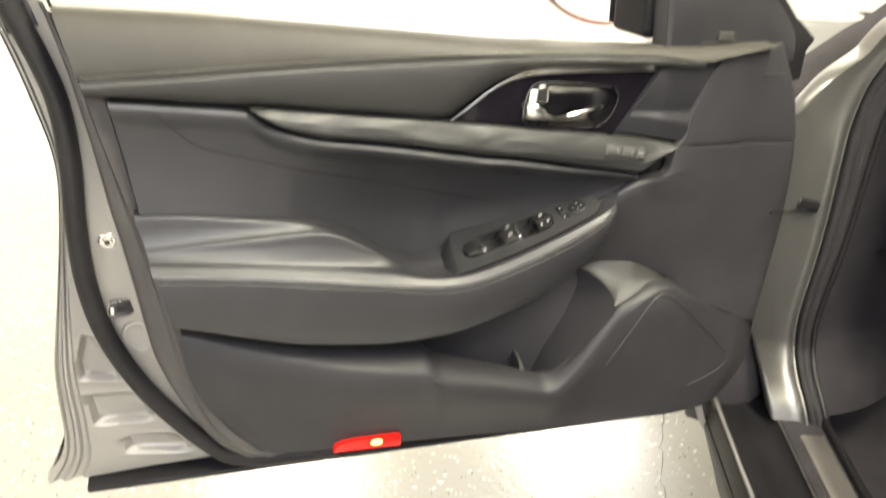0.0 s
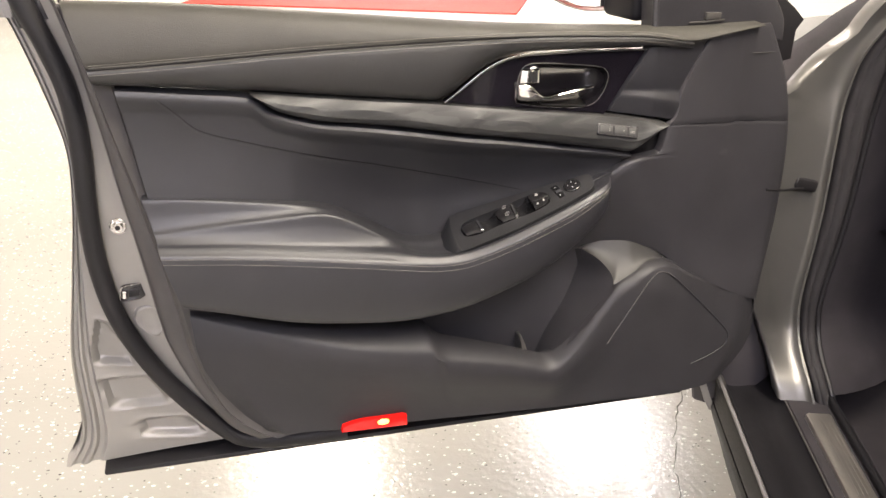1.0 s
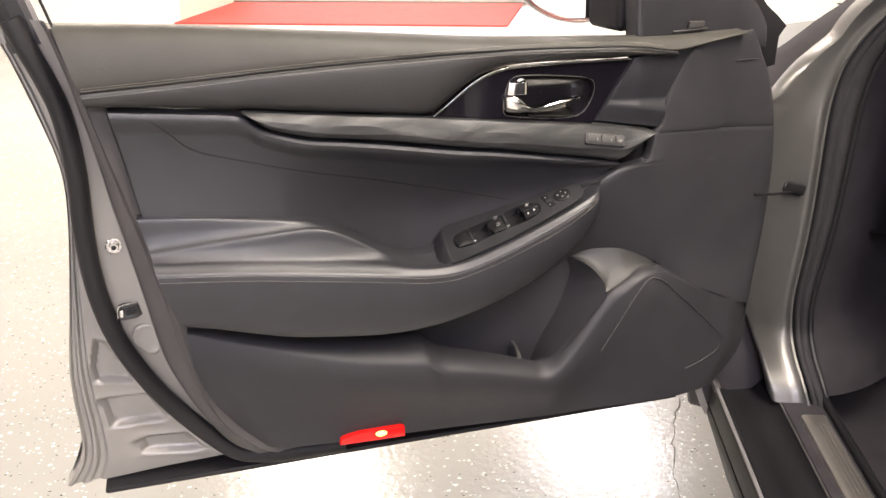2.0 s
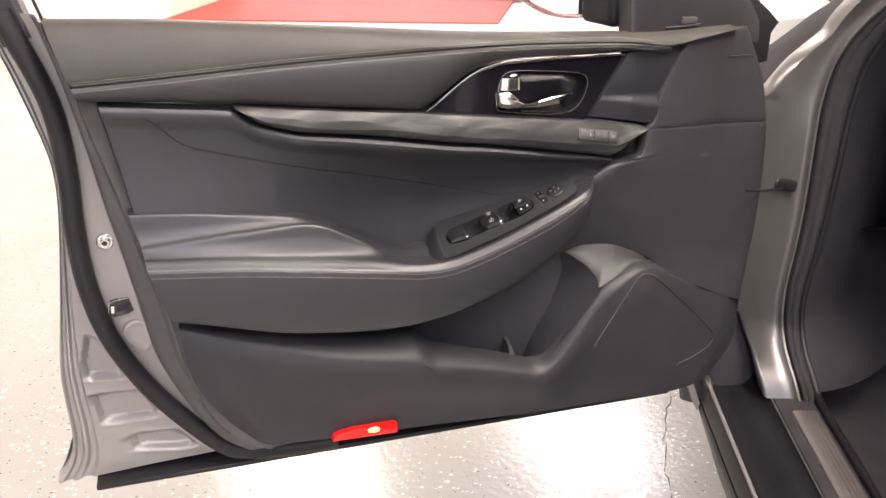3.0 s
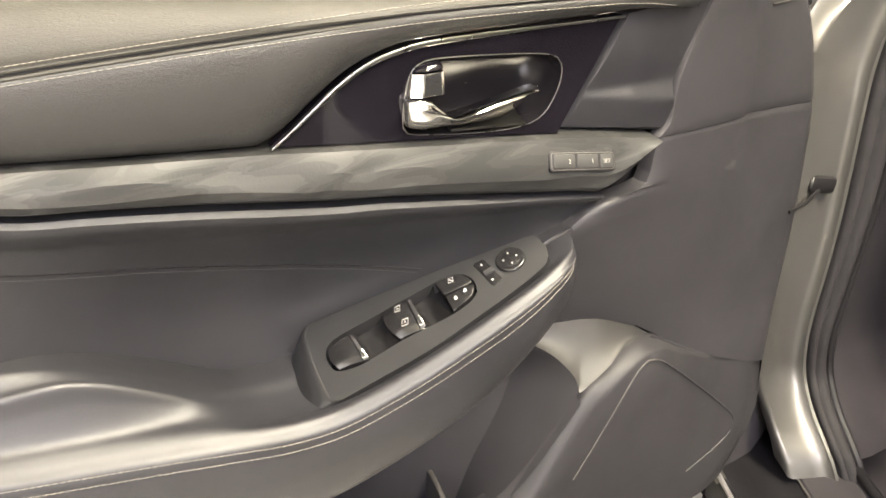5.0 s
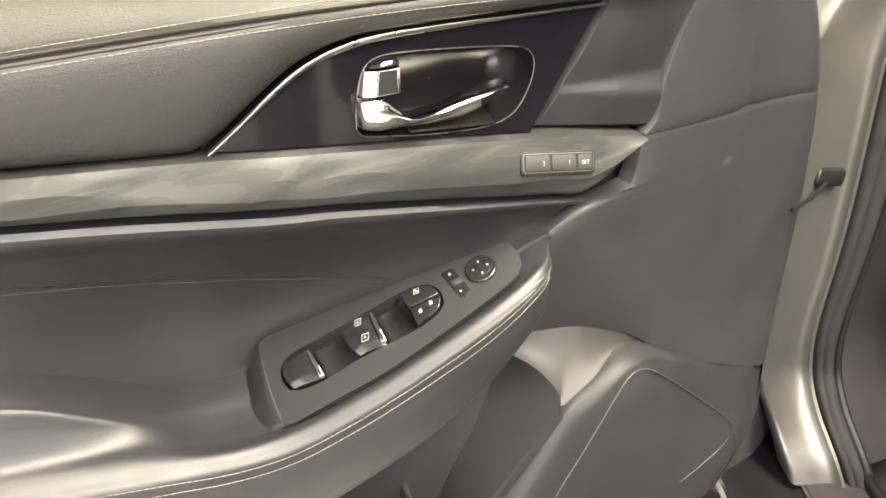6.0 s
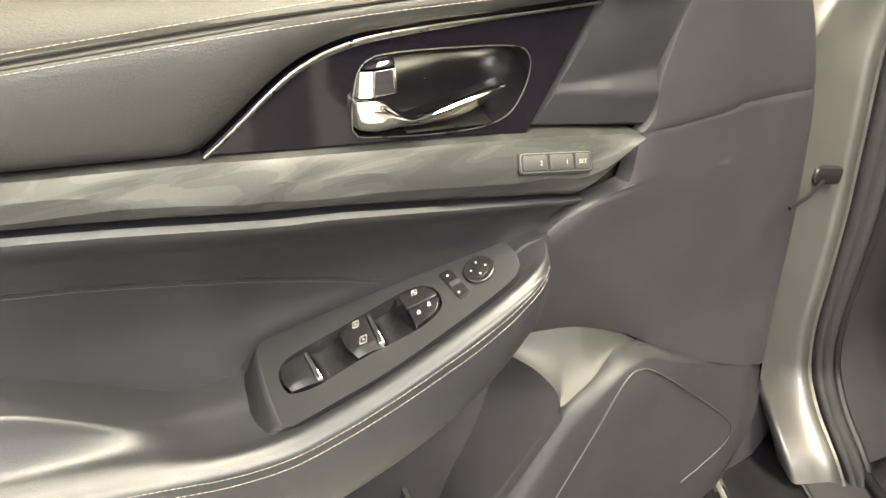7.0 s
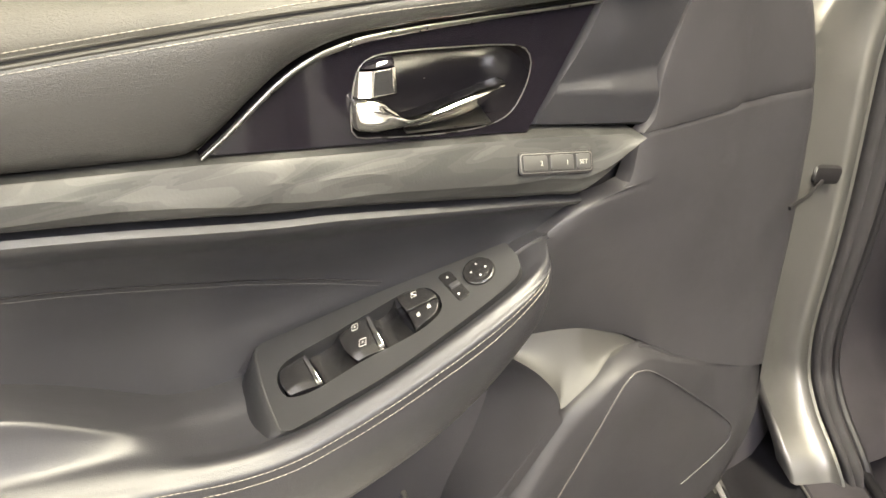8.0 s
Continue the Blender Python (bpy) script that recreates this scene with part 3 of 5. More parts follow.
rows = ribbon([(x, z + (0.0025 if -0.2 < x < 0.35 else 0)) for x, z in PANEL_TOP], PANEL_LOW, 90, section([(0, 0.014), (0.006, 0.004), (0.022, -0.0018), (0.05, -0.0042), (0.09, -0.0036), (0.14, 0.0), (0.22, 0.006), (0.5, 0.013), (0.8, 0.015), (1.0, 0.016)], 40))
n = len(rows)
for k, row in enumerate(rows):
    s = max(0.0, k / (n - 1) - 0.06) / 0.94
    rows[k] = [(x, y * (1 - s) + hollow(x) * math.sin(math.pi / 2 * min(1.0, s / 0.74)), z) for x, y, z in row]
panel = dpart("insert_panel", sheet(rows, (0, 0.012, 0)), LEATHER, label="black leather panel with a curved sewn seam")
bpy.context.view_layer.update()


def on_panel(x, z):
    hit, place, *_ = panel.ray_cast(panel.matrix_world.inverted() @ Vector((x, -0.2, z)), Vector((0, 1, 0)))
    return place.y + panel.matrix_world.translation.y if hit else 0.03


line = [(x, on_panel(x, z) - 0.0004, z) for x, z in spline([(-0.359, 1.067), (-0.329, 1.037), (-0.297, 1.006), (-0.247, 0.988), (-0.191, 0.971), (-0.11, 0.947), (-0.033, 0.926), (0.0235, 0.910), (0.083, 0.894), (0.143, 0.8785), (0.199, 0.866)], 260)]
line = spline(line[::8] + line[-1:], 260)
dpart("seam_groove", tube(line, 0.0007, 6), RUBBER, panel, "fine dark seam")
dpart("band_gap", tube([(-0.404, 0.012, 1.074), (-0.390, 0.013, 0.995), (-0.3755, 0.013, 0.908)], 0.0022, 8), RUBBER)
dpart("stitching", stitches(line + np.array((0, -0.0006, -0.0035)), 0.0045, 0.0040, 0.00030), DARKTHREAD, panel, "grey thread stitching")

# armrest: a section that changes along the door, from a soft pillow at the rear to a slim nose at the front
CREST = [(-0.384, 0.912), (-0.304, 0.9055), (-0.23, 0.8955), (-0.165, 0.886), (-0.135, 0.880), (-0.112, 0.873), (-0.089, 0.8575), (-0.041, 0.8285), (0.0, 0.8015), (0.02, 0.794), (0.10, 0.800), (0.20, 0.836), (0.28, 0.870), (0.310, 0.890), (0.339, 0.897)]
RIDGE = [(-0.384, 0.864), (-0.28, 0.8695), (-0.20, 0.872), (-0.15, 0.8735), (-0.112, 0.8715), (-0.089, 0.857), (-0.041, 0.828), (0.0, 0.801), (0.02, 0.793), (0.10, 0.794), (0.20, 0.830), (0.28, 0.864), (0.310, 0.887), (0.339, 0.895)]
FRONT = [(-0.384, 0.851), (-0.257, 0.840), (-0.18, 0.8305), (-0.09, 0.8185), (0.0, 0.8055), (0.022, 0.8015), (0.076, 0.801), (0.127, 0.815), (0.176, 0.833), (0.255, 0.866), (0.291, 0.881), (0.314, 0.889), (0.339, 0.892)]
UNDER = [(-0.384, 0.752), (-0.32, 0.738), (-0.265, 0.725), (-0.19, 0.708), (-0.09, 0.696), (-0.03, 0.692), (0.02, 0.694), (0.10, 0.709), (0.22, 0.760), (0.31, 0.832), (0.346, 0.868)]
REACH = [(-0.384, -0.052), (-0.10, -0.055), (0.08, -0.057), (0.18, -0.058), (0.255, -0.055), (0.289, -0.050), (0.311, -0.043), (0.325, -0.031), (0.3345, -0.012), (0.339, 0.018)]
N = 130
f = np.linspace(0, 1, N)
xs = -0.384 + 0.723 * (1 - (1 - f) ** 1.25)
smooth = np.ones(9) / 9
crest, ridge, front, under, reach = (np.convolve(np.pad(by_x(c, xs)[:, 1], 4, "reflect", reflect_type="odd"), smooth, "valid") for c in (CREST, RIDGE, FRONT, UNDER, REACH))
crest, ridge = (np.convolve(np.pad(c, 3, "reflect", reflect_type="odd"), np.ones(7) / 7, "valid") for c in (crest, ridge))
soft = np.clip((0.030 - xs) / 0.085, 0, 1)
soft = soft * soft * (3 - 2 * soft)
plain = 1 - soft
deep = hollow(xs)
split = np.clip((crest - ridge) / 0.016, 0, 1)
lip = np.interp(xs, [-0.22, -0.112, 0.0], [-0.0170, -0.0120, -0.0040])
drop_by = ridge - front
keys = [
    (deep + 0.016, crest + 0.001),
    ((0.0040 + 0.5 * deep * (1 - split)) * soft + deep * plain, crest - 0.0005 * soft),
    ((0.25 * deep * (1 - split) - 0.0002) * soft + (deep - 0.010) * plain, crest - 0.003 * soft * split),
    (0.22 * lip * soft + 0.5 * deep * plain, (0.45 * crest + 0.55 * ridge) * soft + (0.35 * crest + 0.65 * ridge + 0.002) * plain),
    (0.58 * lip * soft + 0.25 * deep * plain, ridge + (0.08 * (crest - ridge) + 0.0012 * split) * soft),
    (lip * soft - 0.001 * plain, ridge - 0.0006 * soft),
    ((lip - 0.0038) * soft + 0.25 * reach * plain, (ridge - 0.40 * drop_by) * soft + (0.8 * ridge + 0.2 * front) * plain),
    ((lip - 0.0130) * soft + 0.5 * reach * plain, (front + 0.15 * drop_by) * soft + (0.6 * ridge + 0.4 * front) * plain),
    ((0.3 * lip - 0.0325) * soft + 0.78 * reach * plain, front + 0.0012 * soft),
    (-0.0455 * soft + 0.93 * reach * plain, front - 0.0055 + 0.001 * soft),
    (reach, 0.87 * front + 0.13 * under),
    (0.99 * reach, 0.48 * front + 0.52 * under),
    (0.82 * reach, 0.10 * front + 0.90 * under),
    (0.50 * reach, under),
    (0.03 + 0 * xs, under + 0.003),
]
cols = []
for i in range(N):
    sec = spline([(k[0][i], k[1][i]) for k in keys], 120)
    cols.append([(xs[i] + 0.27 * (0.9105 - z) * (1 - f[i]) ** 6, y, z) for y, z in sec])
armrest = dpart("armrest", sheet(list(zip(*cols)), (0, 0.004, 0)), LEATHER, label="padded black leather armrest with twin stitching", angle=60)
for drop, out in ((0.0115, -0.0006), (0.0195, -0.0005)):
    pts = []
    for i in range(N - 3):
        sec = np.array(cols[i])
        top = int(np.nonzero(sec[:, 2] >= front[i] - 0.006)[0].max())
        at = front[i] - drop * min(1.0, (N - 3 - i) / 26 + 0.25)
        pts.append([np.interp(-at, -sec[top:104, 2], sec[top:104, k]) for k in range(3)])
        pts[-1][1] += out
    pts = spline(pts[:-1:8] + pts[-1:], 560)
    dpart("stitching", stitches(pts), THREAD, armrest, "pale thread stitching")

# switch plate let into the front of the armrest, in its own sloping plane
PLATE = Matrix(((0.92534, -0.12329, -0.35853, 0.08377), (-0.22252, -0.94226, -0.25027, 0.05763), (0.30697, -0.31137, 0.89935, 0.82655), (0, 0, 0, 1)))


def plate_part(name, outline, top, bottom, material, parent, label="", bevel=0.0008):
    """A flat piece on the switch plate: outline of (along, across), top and bottom as heights over the plate."""
    bm = bmesh.new()
    face = bm.faces.new([bm.verts.new((a, b, top)) for a, b in outline])
    for v in bmesh.ops.extrude_face_region(bm, geom=[face])["geom"]:
        if isinstance(v, bmesh.types.BMVert):
            v.co.z = bottom
    if bevel:
        edges = [e for e in bm.edges if all(abs(v.co.z - top) < 1e-7 for v in e.verts)]
        bmesh.ops.bevel(bm, geom=edges, offset=bevel, segments=2, profile=0.5, affect="EDGES", clamp_overlap=True)
    bmesh.ops.triangulate(bm, faces=[q for q in bm.faces if len(q.verts) > 4])
    bm.transform(PLATE)
    return dpart(name, bm, material, parent, label)


REAR = [tuple(p) for p in spline([(0.0100, -0.0003), (0.0038, 0.0022), (0.0010, 0.0090), (0.0008, 0.030), (0.0032, 0.058), (0.0075, 0.084), (0.0105, 0.0920), (0.0175, 0.0936)], 18)]
OUTER = [tuple(p) for p in spline([(0.0100, -0.0003), (0.118, -0.0025), (0.2322, 0.0)], 14)] + \
    [tuple(p) for p in spline([(0.2322, 0.0), (0.2367, 0.0159), (0.2359, 0.0287), (0.2288, 0.0392), (0.1923, 0.0535), (0.110, 0.0778), (0.0587, 0.0869), (0.0175, 0.0936)], 26)[1:]] + REAR[-2:0:-1]
HOLE = [tuple(p) for p in spline([(0.0135, 0.0460), (0.0145, 0.0380), (0.0200, 0.0305), (0.0334, 0.0256), (0.0706, 0.0197), (0.103, 0.0141), (0.1356, 0.0088), (0.153, 0.0111), (0.161, 0.0185), (0.164, 0.0296), (0.1588, 0.0426), (0.1352, 0.0520), (0.0861, 0.0578), (0.0442, 0.0660), (0.0224, 0.0641), (0.0155, 0.0560), (0.0135, 0.0460)], 64)[:-1]]


def ring_plate(outer, hole, top, bottom):
    """A plate with a hole: top face bridged between the two outlines, walls down to bottom."""
    bm = bmesh.new()
    loops = []
    for line in (outer, hole):
        vs = [bm.verts.new((a, b, top)) for a, b in line]
        for i in range(len(vs)):
            bm.edges.new((vs[i], vs[(i + 1) % len(vs)]))
        loops.append(vs)
    bmesh.ops.triangle_fill(bm, edges=bm.edges[:], use_beauty=True)
    edges = [e for e in bm.edges if e.is_boundary]
    for v in bmesh.ops.extrude_edge_only(bm, edges=edges)["geom"]:
        if isinstance(v, bmesh.types.BMVert):
            v.co.z = bottom
    return bm


bm = ring_plate(OUTER, HOLE, 0.0, -0.016)
bm.transform(PLATE)
plate = dpart("switch_plate", bm, PLATEBLACK, label="black window switch plate with buttons", angle=30)
# its rear cheek rolls over and slopes down to the armrest
cheek = []
for dx, dy, dz, fan in spline([(0, 0, 0, 0.0), (-0.0012, 0, -0.0004, 0.1), (-0.0030, 0.0004, -0.0022, 0.2), (-0.0075, 0.001, -0.011, 0.5), (-0.0150, 0.003, -0.032, 0.9), (-0.0170, 0.004, -0.062, 1.0)], 16):
    row = []
    for q, (a, b) in enumerate(REAR):
        p = q / (len(REAR) - 1)
        lean = 1 + 1.3 * p
        row.append(PLATE @ Vector((a, b, 0)) + Vector((dx * lean, dy + 0.010 * fan * p * p, dz * (1 + 0.25 * math.sin(math.pi * p)))))
    cheek.append(row)
dpart("cheek", sheet(cheek, (0.01, 0, -0.01)), PLATEBLACK, plate, angle=60)
A, C = PLATE @ Vector((0.0, 0.0, 0.0)), PLATE @ Vector((0.2322, 0.0, 0.0))
dpart("rear_wall", sheet([spline([A, C], 10), spline([A + Vector((-0.025, 0.010, -0.04)), C + Vector((0.0, 0.022, -0.02))], 10)]), PLASTIC, plate)
plate_part("well", [(a * 1.0, b) for a, b in HOLE], -0.0150, -0.0170, BUTTON, plate, "dark well under the switches", 0)


def rocker(edge0, edge1, hump, chrome_at):
    """A window rocker: a rounded key that rises to its finger edge, with a bright bar."""
    (a0, b0, a1, b1), (c0, d0, c1, d1) = edge0, edge1
    rows = []
    for s in np.linspace(0, 1, 9):
        near = np.array((a0 + (c0 - a0) * s, b0 + (d0 - b0) * s))
        far = np.array((a1 + (c1 - a1) * s, b1 + (d1 - b1) * s))
        bulge = hump * math.sin(math.pi * min(1, 0.12 + 0.75 * s)) + 0.0005
        row = []
        for q in np.linspace(0, 1, 9):
            p = near + (far - near) * q
            side = 1 - abs(2 * q - 1) ** 4 * 0.6
            row.append((p[0] - 0.004 * (1 - (2 * q - 1) ** 2) * (1 - s), p[1], bulge * side - 0.001))
        rows.append(row)
    bm = sheet(rows, (0, 0, -0.014))
    bm.transform(PLATE)
    return bm


key = dpart("window_rocker", rocker((0.0185, 0.0340, 0.0225, 0.0620), (0.0415, 0.0300, 0.0500, 0.0640), 0.0050, 0), BUTTON, plate, "glossy black window rocker")
plate_part("bright_bar", [(0.0398, 0.0330), (0.0428, 0.0326), (0.0506, 0.0632), (0.0462, 0.0636)], 0.0047, -0.004, CHROME, key, "polished bar", 0.0007)
key = dpart("window_rocker", rocker((0.0745, 0.0235, 0.0830, 0.0560), (0.0995, 0.0170, 0.1065, 0.0555), 0.0056, 0), BUTTON, plate, "glossy black window rocker")
plate_part("bright_bar", [(0.1000, 0.0210), (0.1032, 0.0205), (0.1080, 0.0535), (0.1034, 0.0542)], 0.0052, -0.004, CHROME, key, "polished bar", 0.0007)
lock_top = [tuple(p) for p in spline([(0.1290, 0.0115), (0.1420, 0.0105), (0.1530, 0.0125), (0.1600, 0.0200), (0.1615, 0.0265)], 12)] + [(0.1338, 0.0288)]
lock_low = [(0.1342, 0.0304), (0.1618, 0.0282)] + [tuple(p) for p in spline([(0.1620, 0.0310), (0.1565, 0.0412), (0.1460, 0.0460), (0.1362, 0.0495)], 10)]
plate_part("lock_button", lock_top, 0.0014, -0.007, BUTTON, plate, "window lock button")
plate_part("lock_button", lock_low, 0.0014, -0.007, BUTTON, plate, "door lock button")
def scoop(near0, far0, near1, far1):
    """A finger hollow between two keys: a soft floor that climbs to the next key's edge."""
    rows = []
    for k, h in spline([(0.0, -0.0085), (0.2, -0.0125), (0.5, -0.0120), (0.8, -0.0070), (1.0, -0.0005)], 14):
        a, b = np.array(near0) * (1 - k) + np.array(near1) * k, np.array(far0) * (1 - k) + np.array(far1) * k
        rows.append([(*(a * (1 - q) + b * q + np.array((-0.004 * k * math.sin(math.pi * q), 0))), h - 0.001 * math.sin(math.pi * q)) for q in np.linspace(0, 1, 9)])
    bm = sheet(rows, (0, 0, -0.003))
    bm.transform(PLATE)
    return bm


dpart("finger_well", scoop((0.0440, 0.0270), (0.0515, 0.0655), (0.0735, 0.0215), (0.0830, 0.0600)), BUTTON, plate, "hollow between the switches")
dpart("finger_well", scoop((0.1035, 0.0165), (0.1095, 0.0555), (0.1270, 0.0115), (0.1345, 0.0525)), BUTTON, plate, "hollow between the switches")
slider = plate_part("mirror_slider", [(0.1682, 0.0078), (0.1705, 0.0060), (0.1780, 0.0052), (0.1803, 0.0072), (0.1884, 0.0345), (0.1870, 0.0370), (0.1795, 0.0396), (0.1772, 0.0380)], 0.0007, -0.004, BUTTON, plate, "mirror selector slide")
plate_part("grip", [(0.1742, 0.0205), (0.1830, 0.0188), (0.1845, 0.0238), (0.1756, 0.0256)], 0.0026, 0.0, PLASTIC, slider, "", 0.0005)
KX, KY = 0.2023, 0.0184
knob_rows = []
for rr, h in ((0.0138, -0.002), (0.0138, 0.0012), (0.0128, 0.0024), (0.0112, 0.0026), (0.0100, 0.0018), (0.0088, 0.0022), (0.0060, 0.0028), (0.0030, 0.0030), (0.0004, 0.0031)):
    knob_rows.append([(KX + rr * 1.02 * math.cos(q), KY + rr * 1.02 * math.sin(q), h) for q in np.linspace(0, 2 * math.pi, 32, endpoint=False)])
bm = sheet(knob_rows, closed=True)
bm.transform(PLATE)
knob = dpart("mirror_knob", bm, BUTTON, plate, "round mirror adjusting knob", angle=60)


def printed(points, parent, h):
    plate_part("print", points, h, h - 0.0008, MARK, parent, "", 0)


for dx, dy in ((0, -1), (0, 1), (-1, 0), (1, 0)):
    a, b = KX + 0.0064 * dx, KY + 0.0064 * dy
    printed([(a + 0.0012 * dx, b + 0.0012 * dy), (a - 0.0009 * dy - 0.0006 * dx, b + 0.0009 * dx - 0.0006 * dy), (a + 0.0009 * dy - 0.0006 * dx, b - 0.0009 * dx - 0.0006 * dy)], knob, 0.0037)
for a, b, q in ((0.1757, 0.0116, -1), (0.1797, 0.0328, 1)):
    printed([(a, b + 0.0014 * q), (a - 0.0012, b - 0.0009 * q), (a + 0.0012, b - 0.0009 * q)], slider, 0.0013)


def frame_mark(a, b, w, h, parent, height, t=0.00024):
    """A small printed window sign: a slanted frame."""
    for p in ([(0, 0), (w, 0), (w, t), (0, t)], [(0, h - t), (w, h - t), (w, h), (0, h)], [(0, 0), (t, 0), (t, h), (0, h)], [(w - t, 0), (w, 0), (w, h), (w - t, h)]):
        printed([(a + x + 0.25 * (h - y), b + y) for x, y in p], parent, height)


for a, b, h in ((0.0892, 0.0268, 0.0060), (0.0920, 0.0445, 0.0061)):
    dpart("print", lettering("A", 0.0034, PLATE @ Matrix.Translation((a, b, h)) @ Matrix.Diagonal((1, -1, -1, 1)), MARK, key), MARK, key, smooth=False)
frame_mark(0.0858, 0.0238, 0.0052, 0.0058, key, 0.0062)
frame_mark(0.0880, 0.0410, 0.0060, 0.0068, key, 0.0063)
frame_mark(0.1410, 0.0130, 0.0046, 0.0050, plate, 0.0020)
printed([(0.1418, 0.0140), (0.1424, 0.0135), (0.1462, 0.0172), (0.1456, 0.0178)], plate, 0.0021)
for a, b in ((0.1408, 0.0366), (0.1512, 0.0326)):
    printed([(a, b), (a + 0.0029, b - 0.0003), (a + 0.0029, b + 0.0019), (a, b + 0.0022)], plate, 0.0020)
    frame_mark(a + 0.0002, b - 0.0019, 0.0021, 0.0020, plate, 0.0020, 0.0003)

# handle bezel in piano black, with a bright arc, a cup and a chrome lever
ARC = [(0.060, 1.0285), (0.076, 1.0395), (0.092, 1.0515), (0.109, 1.0645), (0.127, 1.0765), (0.143, 1.0843), (0.160, 1.0897), (0.190, 1.0945), (0.25, 1.0955), (0.326, 1.0945), (0.381, 1.094)]
arc = spline(ARC, 40)
low = by_x(STRIP_TOP, np.linspace(0.319, 0.060, 24))
outline = [tuple(p) for p in arc] + [(0.319, 0.9945)] + [(x, z + 0.0015) for x, z in low[1:-1]]
CUP = [tuple(p) for p in spline([(0.1715, 1.0250), (0.1720, 1.040), (0.1765, 1.0620), (0.1850, 1.0755), (0.2040, 1.0790), (0.2540, 1.0755), (0.3060, 1.0690), (0.3200, 1.0600), (0.3210, 1.0460), (0.3140, 1.0280), (0.3010, 1.0130), (0.2770, 1.0075), (0.2330, 1.0100), (0.1880, 1.0165), (0.1760, 1.0190), (0.1715, 1.0250)], 56)[:-1]]
bm = bmesh.new()
for line in (outline, CUP):
    vs = [bm.verts.new((x, 0.006, z)) for x, z in line]
    for i in range(len(vs)):
        bm.edges.new((vs[i], vs[(i + 1) % len(vs)]))
bmesh.ops.triangle_fill(bm, edges=bm.edges[:], use_beauty=True)
for v in bmesh.ops.extrude_edge_only(bm, edges=[e for e in bm.edges if e.is_boundary])["geom"]:
    if isinstance(v, bmesh.types.BMVert):
        v.co.y = 0.016
bezel = dpart("handle_bezel", bm, GLOSS, label="piano black handle surround with chrome arc", angle=30)
dpart("chrome_arc", tube([(x, 0.0005, z - 0.0008) for x, z in spline(ARC, 80)], [0.0012 + 0.0013 * math.sin(math.pi * min(1, k / 64)) for k in range(80)], 10, 0.5), DARKCHROME, bezel, "slim chrome arc")
c = np.array(CUP)
mid = c.mean(0)
rows = []
for k, y in ((1.0, 0.0062), (0.985, 0.012), (0.95, 0.022), (0.86, 0.032), (0.6, 0.037), (0.25, 0.038), (0.01, 0.038)):
    rows.append([(mid[0] + (x - mid[0]) * k, y, mid[1] + (z - mid[1]) * k) for x, z in CUP])
dpart("handle_cup", sheet(rows, closed=True), surface("dark_cup", (0.0075, 0.0066, 0.0078), 0.26, mottle=0.02, rough_var=0.0, spec=0.16), bezel, "dark handle cup", angle=60)
dpart("cup_rim", tube([(x, 0.0052, z) for x, z in CUP + CUP[:1]], 0.0005, 8), DARKCHROME, bezel, "thin satin rim")
# lever: an upright hub with a dark reflection tiled on its flat front, and a blade that reaches forward
def hub_row(z, x0, x1, y):
    """A level of the hub: a bevelled rear corner, a flat front, a rounded fore edge."""
    return [(x0, y + 0.014, z), (x0 + 0.0005, y + 0.006, z), (x0 + 0.002, y + 0.0025, z), (x0 + 0.0105, y - 0.0012, z), (x0 + 0.0115, y - 0.0012, z), (x1 - 0.003, y - 0.0012, z), (x1 - 0.0008, y - 0.0002, z), (x1, y + 0.003, z), (x1, y + 0.014, z)]


hub = [hub_row(*k) for k in ((1.0705, 0.1800, 0.2072, 0.004), (1.0695, 0.1782, 0.2074, 0.0005), (1.0600, 0.1758, 0.2066, -0.0025), (1.0520, 0.1742, 0.2058, -0.0045), (1.0513, 0.1744, 0.2056, -0.002))]
lever = dpart("door_handle", sheet(hub, (0, 0.008, 0)), CHROME, bezel, "chrome inner door handle", angle=22)
cap = [hub_row(*k) for k in ((1.0778, 0.1900, 0.2040, 0.014), (1.0772, 0.1860, 0.2062, 0.006), (1.0750, 0.1825, 0.2072, 0.002), (1.0712, 0.1800, 0.2074, 0.0005))]
dpart("hub_cap", sheet([spline(r, 18) for r in cap], (0, 0.008, 0)), GLOSS, bezel, "dark rounded cap on the hub", angle=60)
# black tile that stands for the dark reflection in the hub's chrome
dpart("hub_window", sheet([[(x, -0.0012 + y - 0.0004, z) for x in (x0 + 0.0125, x1 - 0.0036)] for z, x0, x1, y in ((1.0690, 0.1781, 0.2074, 0.0004), (1.0600, 0.1758, 0.2066, -0.0025), (1.0526, 0.1743, 0.2059, -0.0044))], (0, 0.0003, 0)), BUTTON, bezel, "black tile for the dark reflection on the hub's face", angle=60)
blade = []
